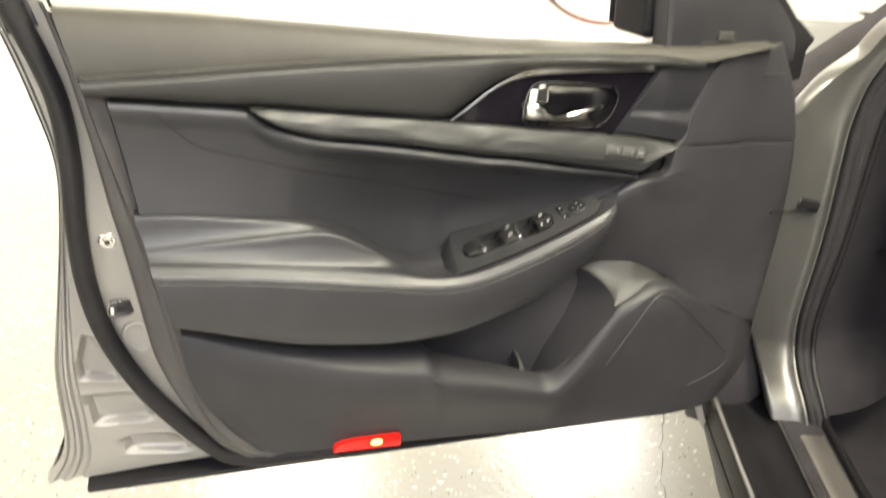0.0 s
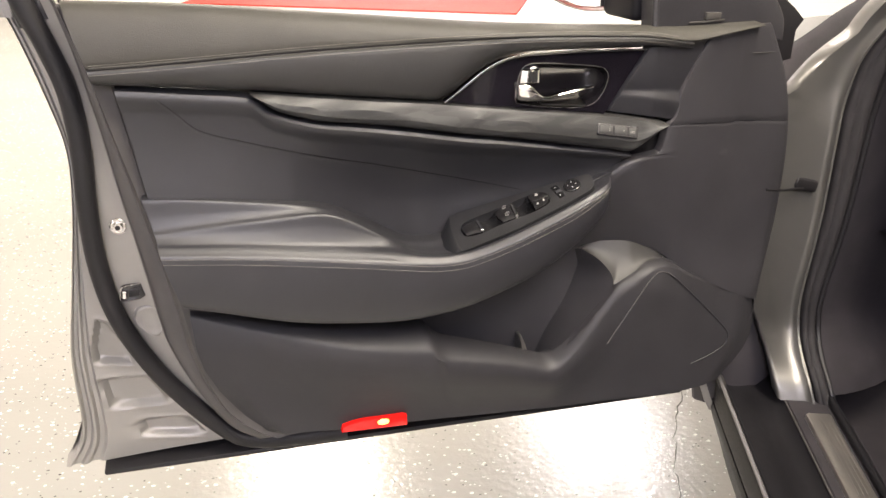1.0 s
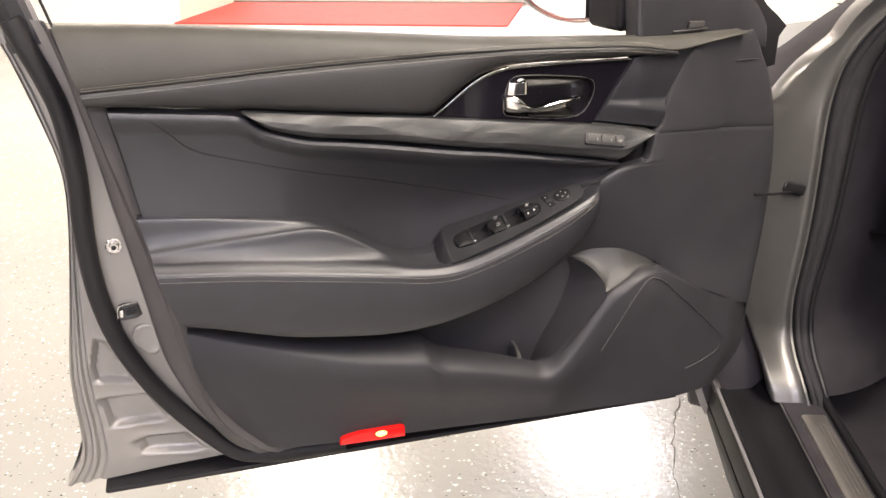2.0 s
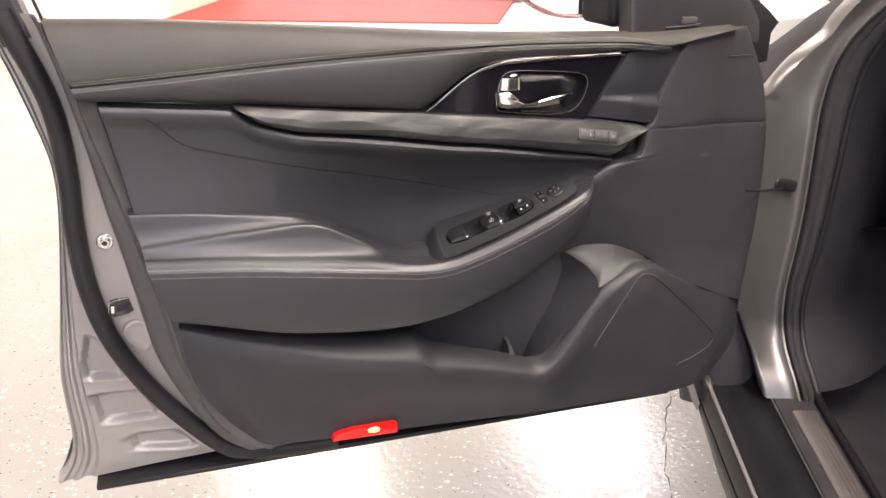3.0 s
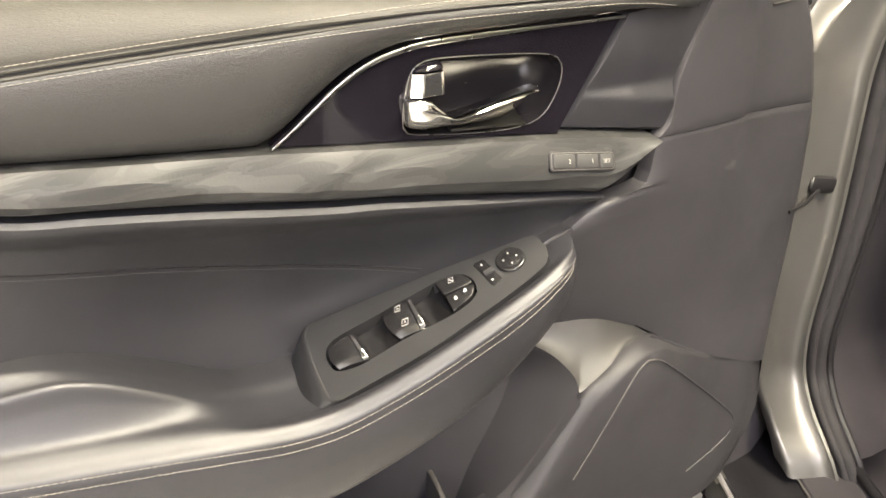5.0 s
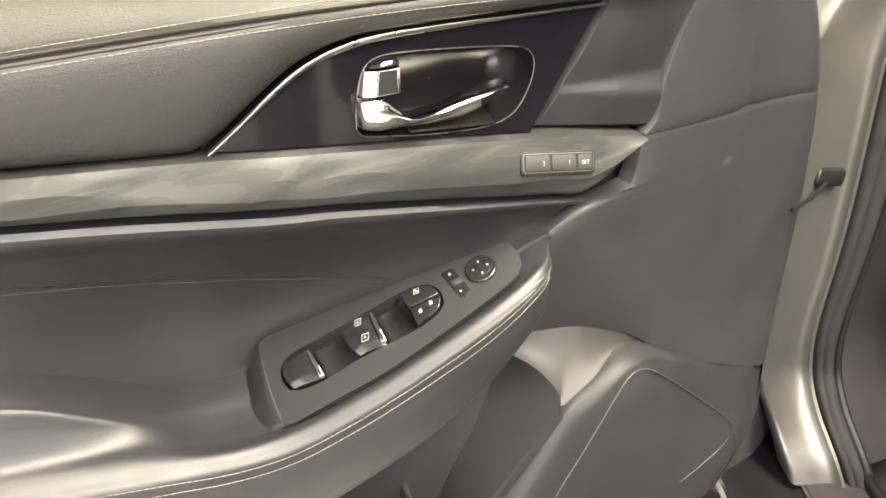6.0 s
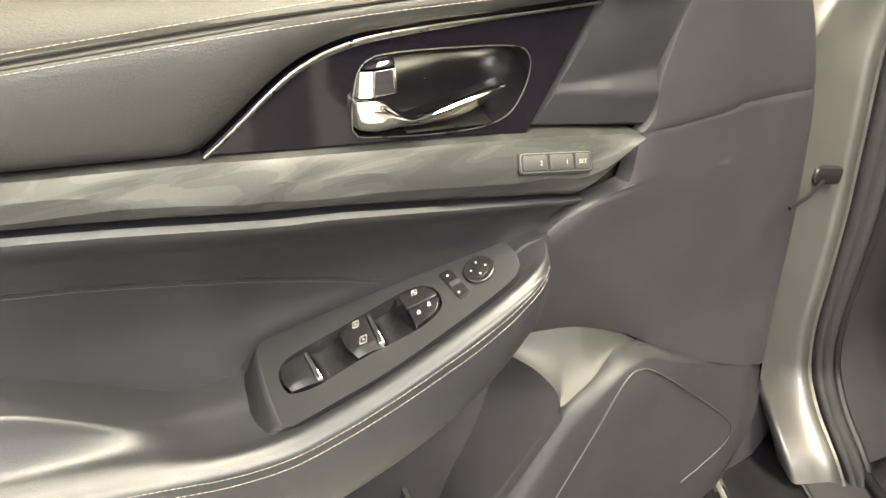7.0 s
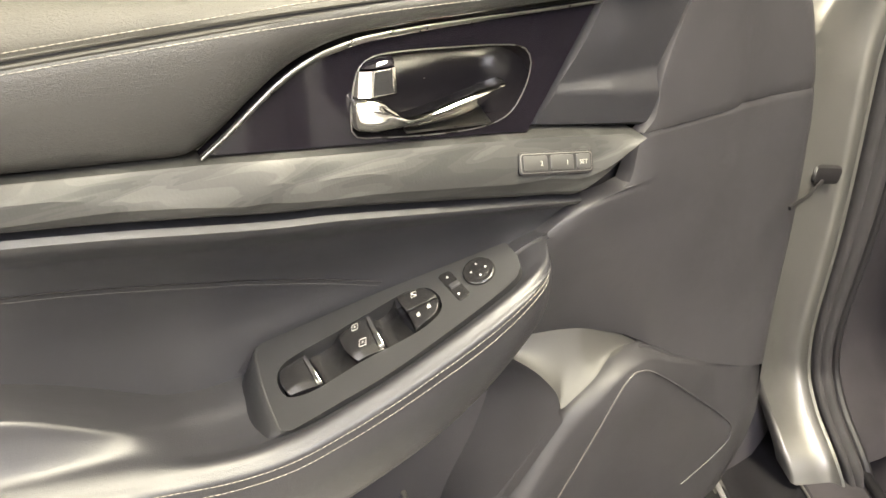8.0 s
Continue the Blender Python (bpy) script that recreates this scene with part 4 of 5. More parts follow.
for x, z0, z1, y in ((0.1722, 1.0495, 1.0280, 0.000), (0.1735, 1.0503, 1.0255, -0.004), (0.1800, 1.0505, 1.0235, -0.007), (0.1920, 1.0480, 1.0220, -0.009), (0.2020, 1.0390, 1.0205, -0.009), (0.2120, 1.0320, 1.0190, -0.009), (0.2250, 1.0325, 1.0180, -0.0085), (0.2450, 1.0355, 1.0178, -0.007), (0.2700, 1.0385, 1.0195, -0.004), (0.2880, 1.0400, 1.0260, 0.000), (0.2985, 1.0400, 1.0345, 0.004), (0.3010, 1.0395, 1.0370, 0.007)):
    h = z0 - z1
    d = min(1.0, max(0.0, (x - 0.190) / 0.02))
    blade.append([(x, y + 0.012, z0 - 0.0005), (x, y + 0.003, z0 + 0.0004), (x, y - 0.0012, z0 - 0.05 * h), (x, y - 0.0012 - 0.001 * (1 - d), z0 - (0.30 - 0.14 * d) * h), (x, y + 0.004 * d, z0 - (0.55 - 0.15 * d) * h), (x, y + 0.003 + 0.006 * d, z0 - 0.75 * h), (x, y + 0.009 + 0.005 * d, z1)])
cols = [spline(r, 16) for r in blade]
cols = [spline([c[j] for c in cols], 44) for j in range(16)]
dpart("lever_blade", sheet(cols, (0, 0.006, 0)), CHROME, lever, "", angle=60)
dpart("finger_tray", sheet([[(x, y, z - 0.082 * (x - 0.22)) for x in np.linspace(0.214, 0.286, 10)] for y, z in ((0.004, 1.0165), (0.012, 1.0185), (0.024, 1.0225))], (0, 0, -0.002)), DARKCHROME, bezel, "satin lip under the lever")

# leather cheek in front of the bezel
def left_upper(z):
    return float(np.interp(z, [0.966, 0.974, 0.984, 0.998, 1.010, 1.025, 1.046, 1.070, 1.096, 1.112], [0.424, 0.431, 0.440, 0.4425, 0.4425, 0.446, 0.4535, 0.4635, 0.478, 0.490]))


rows = []
for v in np.linspace(0, 1, 34):
    row = []
    for q in np.linspace(0, 1, 24):
        z = (1.0965 + 0.013 * q) * (1 - v) + (0.9945 - 0.019 * q) * v
        x0 = 0.3235 + (0.383 - 0.3235) * (z - 0.9945) / 0.099
        x1 = left_upper(z) + 0.004
        fold = 0.66 - 0.05 * q
        step = (v - fold) / (0.05 + 0.13 * q)
        step = min(1, max(0, step))
        y = 0.005 - 0.004 * math.sin(math.pi * min(1, v / fold)) + 0.005 * v + 0.020 * max(0, v - fold - 0.05) - (0.002 + 0.009 * q) * step * step * (3 - 2 * step)
        rim = 0.006 if v in (0.0, 1.0) or q == 0 else 0.0
        row.append((x0 + (x1 - x0) * q, y + rim, z))
    rows.append(row)
dpart("front_cheek", sheet(rows, (0, 0.014, 0)), LEATHER, label="folded leather facet beside the bezel")

# hard panel at the hinge side, upper and lower piece with a part line between
HINGE_LINE = spline(RIGHT, 200)


def edge_x(z):
    return float(np.interp(-z, -HINGE_LINE[:, 1], HINGE_LINE[:, 0]))


def hinge_side(z_top, z_low, n, x_left):
    rows = []
    for k in range(n):
        s = k / (n - 1)
        row = []
        xr = edge_x(z_top(1.0) + (z_low(1.0) - z_top(1.0)) * s)
        for q, y in ((0, 0.004), (0.012, 0.0), (0.03, -0.001), (0.2, -0.002), (0.45, -0.001), (0.50, -0.0003), (0.52, 0.0), (0.7, 0.002), (0.86, 0.004), (0.94, 0.006), (0.98, 0.010), (1.0, 0.016), (1.008, 0.026), (1.008, 0.040)):
            zt, zl = z_top(q), z_low(q)
            z = zt + (zl - zt) * s
            xl = x_left(z)
            rim = 0.0015 if s in (0.0, 1.0) else 0.0
            row.append((xl + (xr - xl) * q, y + rim, z))
        rows.append(row)
    return rows


rows = hinge_side(lambda q: 1.1070 + 0.0185 * min(1, q * 1.6), lambda q: 0.9749 + 0.006 * math.sin(q * 2.4) - 0.012 * q - (0.003 if q < 0.51 else 0), 26, left_upper)
dpart("front_panel_upper", sheet(rows, (0, 0.01, 0)), PLASTIC, label="black moulded panel below the mirror")

# the trim turns round the hinge-side edge towards the pillar
rows = []
for z in np.linspace(1.112, 0.495, 60):
    x = edge_x(z)
    rows.append([(x + dx, y, z) for dx, y in ((-0.006, 0.012), (0.0, 0.017), (0.004, 0.024), (0.006, 0.034), (0.006, 0.060), (0.004, 0.085))])
dpart("hinge_edge", sheet(rows), PLASTIC, label="black trim edge that faces the hinges", angle=60)
dpart("part_line", tube([(0.556, -0.0018, 1.0825), (0.60, 0.0045, 1.0815)], 0.0007, 6), SILVERED)
FLOW = [(0.285, 0.722), (0.315, 0.745), (0.345, 0.757), (0.385, 0.7595), (0.43, 0.749), (0.47, 0.723), (0.52, 0.692), (0.58, 0.662), (0.634, 0.640)]


def left_lower(z):
    return float(np.interp(z, [0.722, 0.76, 0.84, 0.89, 0.914, 0.9205, 0.9235, 0.935, 0.966], [0.285, 0.275, 0.275, 0.325, 0.362, 0.382, 0.418, 0.423, 0.428]))


flow = spline(FLOW, 300)
rows = []
for s in np.linspace(0, 1, 72):
    row = []
    for q, y in ((0, 0.012), (0.012, 0.004), (0.04, 0.0005), (0.12, 0.0005), (0.2, 0.0005), (0.28, 0.0005), (0.36, 0.0005), (0.45, 0.0005), (0.50, 0.0005), (0.52, 0.0006), (0.60, 0.0012), (0.72, 0.0025), (0.86, 0.004), (0.94, 0.006), (0.98, 0.010), (1.0, 0.016), (1.008, 0.026), (1.008, 0.040)):
        zt = 0.9745 + 0.006 * math.sin(q * 2.4) - 0.012 * q - (0.003 if q < 0.51 else 0)
        x1 = 0.285 + (0.634 - 0.285) * q
        zl = float(np.interp(x1, flow[:, 0], flow[:, 1]))
        z = zt + (zl - zt) * s
        xl, xr = left_lower(z), edge_x(z)
        sink = float(np.interp(x1, [0.285, 0.315, 0.345, 0.385, 0.43, 0.47, 0.52], [0.073, 0.063, 0.054, 0.044, 0.031, 0.014, 0.0])) * max(0.0, (s - 0.25) / 0.75) ** 1.6
        row.append((xl + (xr - xl) * q, y + sink + (0.0015 if s == 0 else 0), z))
    rows.append(row)
dpart("front_panel", sheet(rows, (0, 0.01, 0)), PLASTIC, label="black moulded panel at the hinge side")

# lower panel: its upper rim is a ledge, then the mouth of the pocket, then the speaker housing
RIM = [(-0.336, 0.722), (-0.262, 0.704), (-0.18, 0.687), (-0.09, 0.670), (0.0, 0.659), (0.024, 0.657), (0.034, 0.654), (0.045, 0.644), (0.060, 0.634), (0.085, 0.626), (0.16, 0.603), (0.215, 0.584), (0.238, 0.5755), (0.255, 0.5775), (0.275, 0.592), (0.30, 0.620), (0.357, 0.688), (0.395, 0.711), (0.430, 0.728), (0.462, 0.7265), (0.50, 0.7045), (0.56, 0.6725), (0.634, 0.640)]
LOWEDGE = [(-0.236, 0.4845), (-0.099, 0.4765), (0.038, 0.473), (0.289, 0.464), (0.486, 0.461), (0.584, 0.475)]
N = 150
rim = by_x(RIM, np.linspace(-0.336, 0.634, N))
low = by_x(LOWEDGE, np.linspace(-0.236, 0.584, N))
cols = []
for i in range(N):
    f = i / (N - 1)
    x, z = rim[i]
    wide = float(np.interp(x, [-0.333, -0.15, 0.0, 0.03, 0.08, 0.16, 0.24, 0.30, 0.357, 0.40, 0.443, 0.634], [0.006, 0.020, 0.030, 0.030, 0.024, 0.020, 0.019, 0.024, 0.026, 0.016, 0.006, 0.003]))
    back = float(np.interp(x, [-0.333, 0.0, 0.24, 0.36, 0.40, 0.435, 0.462, 0.50, 0.54, 0.58, 0.61, 0.634], [0.020, 0.018, 0.013, 0.003, 0.010, 0.018, 0.016, 0.0068, 0.0028, 0.0040, 0.0060, 0.016]))
    out = float(np.interp(x, [-0.333, -0.1, 0.05, 0.24, 0.36, 0.443, 0.50, 0.54, 0.58, 0.61, 0.634], [0.006, -0.034, -0.040, -0.024, -0.009, -0.004, 0.002, 0.0024, 0.0040, 0.0060, 0.016]))
    foot = float(np.interp(x, [-0.333, -0.30, 0.5, 0.60, 0.634], [0.022, 0.008, 0.006, 0.009, 0.016]))
    lx, lz = low[i]
    full = z - lz
    col = [(x, back + (0.006 if 0.03 < x < 0.36 else 0.03 if x < 0.455 else 0.0004), z - (0.012 if 0.03 < x < 0.36 else 0.002 if x < 0.455 else -0.003)), (x, back, z), (x, back * 0.6 + out * 0.4, z - 0.18 * wide), (x, back * 0.15 + out * 0.85, z - 0.62 * wide), (x, out, z - wide)]
    for s in (0.25, 0.42, 0.6, 0.78, 0.92, 0.985, 1.0):
        zz = z - wide - (full - wide) * s
        y = out + (foot - out) * (s * s * (3 - 2 * s)) + (0.008 if s == 1.0 else 0)
        bow = -0.030 * math.sin(math.pi * s) * (1 - f) ** 5 + 0.026 * math.sin(math.pi * s) * f ** 5
        col.append((x + (lx - x) * (full * s / full) + bow, y, zz))
    cols.append(col)
rows = list(zip(*cols))
lower = dpart("lower_panel", sheet(rows, (0, 0.02, 0)), LOWERSHADE, label="black moulded lower door panel with pocket", angle=55)

# shelf over the speaker, the pocket's walls and its divider
upper = spline([(0.315, 0.064, 0.745), (0.345, 0.054, 0.757), (0.385, 0.044, 0.7595), (0.43, 0.033, 0.749), (0.470, 0.018, 0.7225)], 40)
inner = spline([(0.315, 0.064, 0.745), (0.326, 0.046, 0.742), (0.344, 0.029, 0.730), (0.3575, 0.015, 0.7125), (0.3600, 0.0075, 0.7005), (0.3565, 0.005, 0.6920)], 24)
ridge = spline([(0.3565, 0.005, 0.6920), (0.3625, 0.005, 0.6965), (0.372, 0.006, 0.701), (0.395, 0.010, 0.7115), (0.430, 0.018, 0.728), (0.450, 0.019, 0.7285), (0.466, 0.017, 0.7235)], 24)
lip = spline(np.vstack([inner[:-1], ridge])[::3], 40)
rows = [upper * (1 - s) + lip * s + np.array((0, 0.004 * math.sin(math.pi * s), -0.003 * math.sin(math.pi * s))) for s in np.linspace(0, 1, 14)]
shelf = dpart("speaker_shelf", sheet(rows, (0, 0.006, 0)), LITSHELF, label="plastic shelf above the pocket, coloured lighter for the light on it")
behind = spline([(0.305, 0.079, 0.760), (0.312, 0.080, 0.745), (0.318, 0.080, 0.725), (0.320, 0.080, 0.700), (0.298, 0.080, 0.640), (0.268, 0.080, 0.585), (0.245, 0.078, 0.530)], 30)
edge = np.vstack([spline(inner, 15), spline([(0.357, -0.004, 0.688), (0.30, -0.004, 0.618), (0.262, 0.002, 0.575), (0.240, 0.006, 0.560)], 15)])
dpart("pocket_wall", sheet([edge * (1 - s) + behind * s for s in np.linspace(0, 1, 10)]), PLASTIC)
dpart("pocket_back", sheet([[(x, 0.078, z) for x in np.linspace(-0.34, 0.40, 20)] for z in np.linspace(0.86, 0.50, 12)]), PLASTIC)
dpart("pocket_floor", sheet([[(x, y, np.interp(x, [0.0, 0.05, 0.16, 0.24, 0.32], [0.600, 0.570, 0.535, 0.520, 0.545])) for x in np.linspace(-0.02, 0.32, 20)] for y in (0.008, 0.082)]), PLASTIC)
wall = [(0.010, 0.589, 0.0060), (0.020, 0.593, 0.0046), (0.045, 0.594, 0.0036), (0.078, 0.588, 0.0040)]
rows = []
for y, z, w in spline(wall, 12):
    x = 0.206 + 0.14 * (y - 0.010)
    rows.append([(x - w - 0.004, y, 0.520), (x - w, y, z - 0.006), (x - 0.7 * w, y, z - 0.001), (x, y, z), (x + 0.7 * w, y, z - 0.001), (x + w, y, z - 0.006), (x + w + 0.004, y, 0.520)])
dpart("pocket_divider", sheet(rows, (0, -0.001, 0)), SILVERED, lower, "upright rib that divides the pocket")

# speaker grille: a shallow field with a raised edge on two sides
GRILLE = [(0.335, 0.560), (0.352, 0.590), (0.392, 0.655), (0.420, 0.699), (0.434, 0.714), (0.446, 0.7155), (0.468, 0.703), (0.533, 0.641), (0.582, 0.590), (0.590, 0.573), (0.586, 0.556), (0.560, 0.538), (0.524, 0.522)]


def housing_y(x, z):
    near = bpy.context.evaluated_depsgraph_get()
    hit, place, *_ = lower.ray_cast(lower.matrix_world.inverted() @ Vector((x, -0.2, z)), Vector((0, 1, 0)))
    return place.y if hit else -0.005


bpy.context.view_layer.update()
line = [(x, housing_y(x, z) - 0.0006, z) for x, z in spline(GRILLE, 90)]
# this stretch of the edge carries its highlight as a lighter colour
grille = dpart("speaker_grille", tube(line[6:42], 0.0009, 8), GRILLE_GLINT, lower, "raised edge of the speaker grille, lighter for its highlight")
dpart("speaker_grille", tube(line[40:], 0.0010, 8), PLASTIC, lower, "edge of the speaker grille")

# courtesy lamp in the lower edge
RED = [(-0.1145, 0.4805), (-0.1120, 0.4905), (-0.1000, 0.4945), (-0.0780, 0.4985), (-0.0100, 0.4995), (-0.0035, 0.4965), (-0.0030, 0.4785)]
courtesy = dpart("courtesy_lamp", slab(RED, -0.0045, 0.012, 0.002), REDLENS, label="lit red courtesy lamp lens")
bulb = [[(-0.044 + r * 0.010 * math.cos(q), -0.0045 - h, 0.4915 + r * 0.0055 * math.sin(q)) for q in np.linspace(0, 2 * math.pi, 16, endpoint=False)] for r, h in ((1, 0), (0.8, 0.0012), (0.4, 0.002), (0.02, 0.0022))]
dpart("bulb", sheet(bulb, closed=True), BULB, courtesy, "glowing orange bulb")

# ---- painted shell of the door ----
OUT = [(-0.546, 1.185), (-0.527, 1.133), (-0.504, 1.051), (-0.487, 0.974), (-0.489, 0.895), (-0.507, 0.768), (-0.525, 0.653), (-0.528, 0.592), (-0.527, 0.517), (-0.536, 0.470), (-0.562, 0.430)]
SEAL = [(-0.512, 1.195), (-0.502, 1.167), (-0.482, 1.113), (-0.467, 1.056), (-0.462, 0.973), (-0.465, 0.887), (-0.462, 0.796), (-0.444, 0.707), (-0.405, 0.621), (-0.353, 0.544), (-0.290, 0.474), (-0.250, 0.456)]
o, w, l = spline(OUT, 60), spline(SEAL, 60), spline(BAND, 60)
rows = []
for k in range(60):
    a, b, c = l[k], w[k], o[k]
    flat = min(1, max(0, (k - 30) / 22))
    pts = [(a[0] + 0.006, 0.040, a[1]), (a[0] - 0.001, 0.048, a[1]), (a[0] * 0.75 + b[0] * 0.25, 0.052, a[1] * 0.75 + b[1] * 0.25), (b[0] * 0.8 + a[0] * 0.2, 0.060, b[1] * 0.8 + a[1] * 0.2), (b[0], 0.066, b[1]),
           (b[0] * 0.75 + c[0] * 0.25, 0.072, b[1] * 0.75 + c[1] * 0.25), (b[0] * 0.5 + c[0] * 0.5, 0.077, b[1] * 0.5 + c[1] * 0.5)]
    for s, y in ((0.66, 0.079), (0.70, 0.085), (0.76, 0.085), (0.80, 0.079), (0.84, 0.079), (0.87, 0.086), (0.93, 0.086), (0.96, 0.080), (1.0, 0.084), (1.01, 0.12)):
        s2 = 1 - (1 - s) * (1 - 0.45 * flat)
        pts.append((b[0] * (1 - s2) + c[0] * s2, y, b[1] * (1 - s2) + c[1] * s2))
    rows.append(pts)
PRESSED = ([(-0.479, 0.694), (-0.464, 0.688), (-0.431, 0.628), (-0.437, 0.614), (-0.489, 0.618), (-0.491, 0.648)],
           [(-0.489, 0.586), (-0.415, 0.588), (-0.389, 0.545), (-0.395, 0.535), (-0.473, 0.532)],
           [(-0.442, 0.496), (-0.427, 0.505), (-0.363, 0.504), (-0.338, 0.477), (-0.344, 0.466), (-0.434, 0.475)])


def inside_by(x, z, poly):
    """How far a place lies inside a polygon, negative outside."""
    near, odd = 9.0, False
    for (x0, z0), (x1, z1) in zip(poly, poly[1:] + poly[:1]):
        dx, dz = x1 - x0, z1 - z0
        k = min(1.0, max(0.0, ((x - x0) * dx + (z - z0) * dz) / (dx * dx + dz * dz)))
        near = min(near, math.hypot(x - x0 - k * dx, z - z0 - k * dz))
        if (z0 > z) != (z1 > z) and x < x0 + (z - z0) / (z1 - z0) * dx:
            odd = not odd
    return near if odd else -near


def pressed(x, y, z):
    """The shell with its stamped hollows: a flat floor, sloping walls, a slightly raised lip."""
    for poly in PRESSED:
        d = inside_by(x, z, poly)
        if d > -0.010:
            k = min(1.0, max(0.0, (d + 0.003) / 0.010))
            y += 0.013 * k * k * (3 - 2 * k) - 0.0016 * math.exp(-((d + 0.005) / 0.003) ** 2)
    return x, y, z


fine = np.array(rows)
at = np.linspace(0, len(rows[0]) - 1, 90)
fine = np.stack([np.stack([np.interp(at, np.arange(len(rows[0])), r[:, k]) for k in range(3)], 1) for r in fine])
at = np.linspace(0, 59, 230)
fine = np.stack([np.stack([np.interp(at, np.arange(60), fine[:, j, k]) for k in range(3)], 1) for j in range(90)], 1)
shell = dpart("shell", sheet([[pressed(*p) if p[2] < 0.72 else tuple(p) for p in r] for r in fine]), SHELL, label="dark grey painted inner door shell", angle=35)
dpart("weatherstrip", tube([(x, 0.050, z) for x, z in spline(SEAL + [(-0.20, 0.450), (-0.10, 0.448)], 110)], 0.0150, 12, 1.0), RUBBER, label="black rubber door seal")


def shell_depth(x, z):
    hit, place, *_ = shell.ray_cast(Vector((x, -0.2, z)), Vector((0, 1, 0)))
    return place.y if hit else 0.07


def disc(x, z, y, radius, rise, n=20):
    rows = [[(x + r * radius * math.cos(q), y - h * rise, z + r * radius * math.sin(q)) for q in np.linspace(0, 2 * math.pi, n, endpoint=False)] for r, h in ((1, 0), (1, 0.6), (0.85, 1), (0.5, 1), (0.02, 0.9))]
    return sheet(rows, closed=True)


y = shell_depth(-0.426, 0.857)
bolt = dpart("bolt", join(disc(-0.426, 0.857, y, 0.0125, 0.004), disc(-0.426, 0.857, y - 0.003, 0.0075, 0.007)), SATIN, shell, "bright bolt head with a washer")
dpart("bolt_socket", disc(-0.426, 0.857, y - 0.0095, 0.0042, 0.0008, 6), RUBBER, bolt, "dark hexagon socket")
y = shell_depth(-0.417, 0.749)
latch = dpart("latch", slab([(-0.437, 0.738), (-0.434, 0.757), (-0.428, 0.760), (-0.405, 0.763), (-0.400, 0.741), (-0.408, 0.736), (-0.431, 0.734)], y - 0.006, y + 0.01, 0.0018), GLOSS, label="black door latch")
dpart("latch_claw", slab([(-0.433, 0.741), (-0.428, 0.741), (-0.427, 0.753), (-0.432, 0.753)], y - 0.0095, y, 0.001), CHROME, latch, "bright claw")
dpart("latch_slot", slab([(-0.424, 0.742), (-0.409, 0.744), (-0.408, 0.753), (-0.423, 0.754)], y - 0.0066, y, 0.0005), RUBBER, latch, "dark slot")
dpart("latch_edge", tube(spline([(-0.437, y - 0.006, 0.738), (-0.4345, y - 0.0065, 0.756), (-0.428, y - 0.006, 0.760), (-0.405, y - 0.006, 0.763)], 12), 0.0009, 6), SATIN, latch, "thin bright edge of the latch")
y = shell_depth(-0.398, 0.697)
outline = spline([(-0.421, 0.706), (-0.414, 0.719), (-0.400, 0.724), (-0.387, 0.719), (-0.382, 0.700), (-0.381, 0.682), (-0.387, 0.670), (-0.398, 0.671), (-0.410, 0.683), (-0.419, 0.694), (-0.421, 0.706)], 40)[:-1]
mid = outline.mean(0)
rows = [[(mid[0] + (x - mid[0]) * k, y - h, mid[1] + (z - mid[1]) * k) for x, z in outline] for k, h in ((1.06, -0.004), (1.0, 0.002), (0.92, 0.0045), (0.80, 0.0045), (0.72, 0.0030), (0.4, 0.0028), (0.02, 0.0028))]
dpart("plug", sheet(rows, closed=True), SHELL, shell, "painted plug with a raised rim", angle=50)
dpart("shell_foot", block((1.04, 0.070, 0.010), Matrix.Translation((0.02, 0.084, 0.432)) @ pose(0, 0, 0, 0, -0.3, 0), 0.004), RUBBER, label="black lower edge of the door")

# window frame, mirror corner and mirror
dpart("frame_upright", sheet([[(x + dx, y, z) for dx, y in ((-0.030, 0.095), (-0.030, 0.060), (-0.004, 0.052), (0.004, 0.056), (0.004, 0.095))] for x, z in spline([(-0.478, 1.160), (-0.500, 1.240), (-0.530, 1.340), (-0.570, 1.450)], 16)]), PLASTIC, label="dark window frame upright")
dpart("frame_outer", sheet([[(x + dx, y, z) for dx, y in ((-0.062, 0.13), (-0.060, 0.088), (-0.046, 0.078), (-0.036, 0.080), (-0.034, 0.10))] for x, z in spline([(-0.490, 1.160), (-0.512, 1.240), (-0.542, 1.340), (-0.582, 1.450)], 16)]), SHELL)
dpart("frame_seal", tube(spline([(-0.508, 0.066, 1.150), (-0.530, 0.066, 1.240), (-0.560, 0.066, 1.340), (-0.600, 0.066, 1.450)], 16), 0.011, 10), RUBBER)
dpart("glass_channel", tube(spline([(-0.461, 0.060, 1.180), (-0.478, 0.064, 1.240), (-0.505, 0.07, 1.340), (-0.54, 0.08, 1.450)], 16), 0.0022, 8), RUBBER)
SAIL = [(0.404, 1.115), (0.398, 1.200), (0.392, 1.320), (0.420, 1.320), (0.470, 1.280), (0.520, 1.236), (0.566, 1.196), (0.600, 1.160), (0.618, 1.130), (0.622, 1.095), (0.566, 1.105), (0.46, 1.105)]
sail = dpart("mirror_corner", slab(SAIL, 0.020, 0.075, 0.004), PLASTIC, label="black triangular mirror corner trim")
tweeter = dpart("tweeter", slab([(0.481, 1.133), (0.507, 1.134), (0.507, 1.143), (0.482, 1.1435)], 0.014, 0.03, 0.001), SILVERED, sail, "small tweeter grille")
dpart("tweeter_lip", tube([(0.456, 0.018, 1.1285), (0.480, 0.016, 1.1295), (0.514, 0.017, 1.1320)], 0.0014, 8), SILVERED, tweeter)
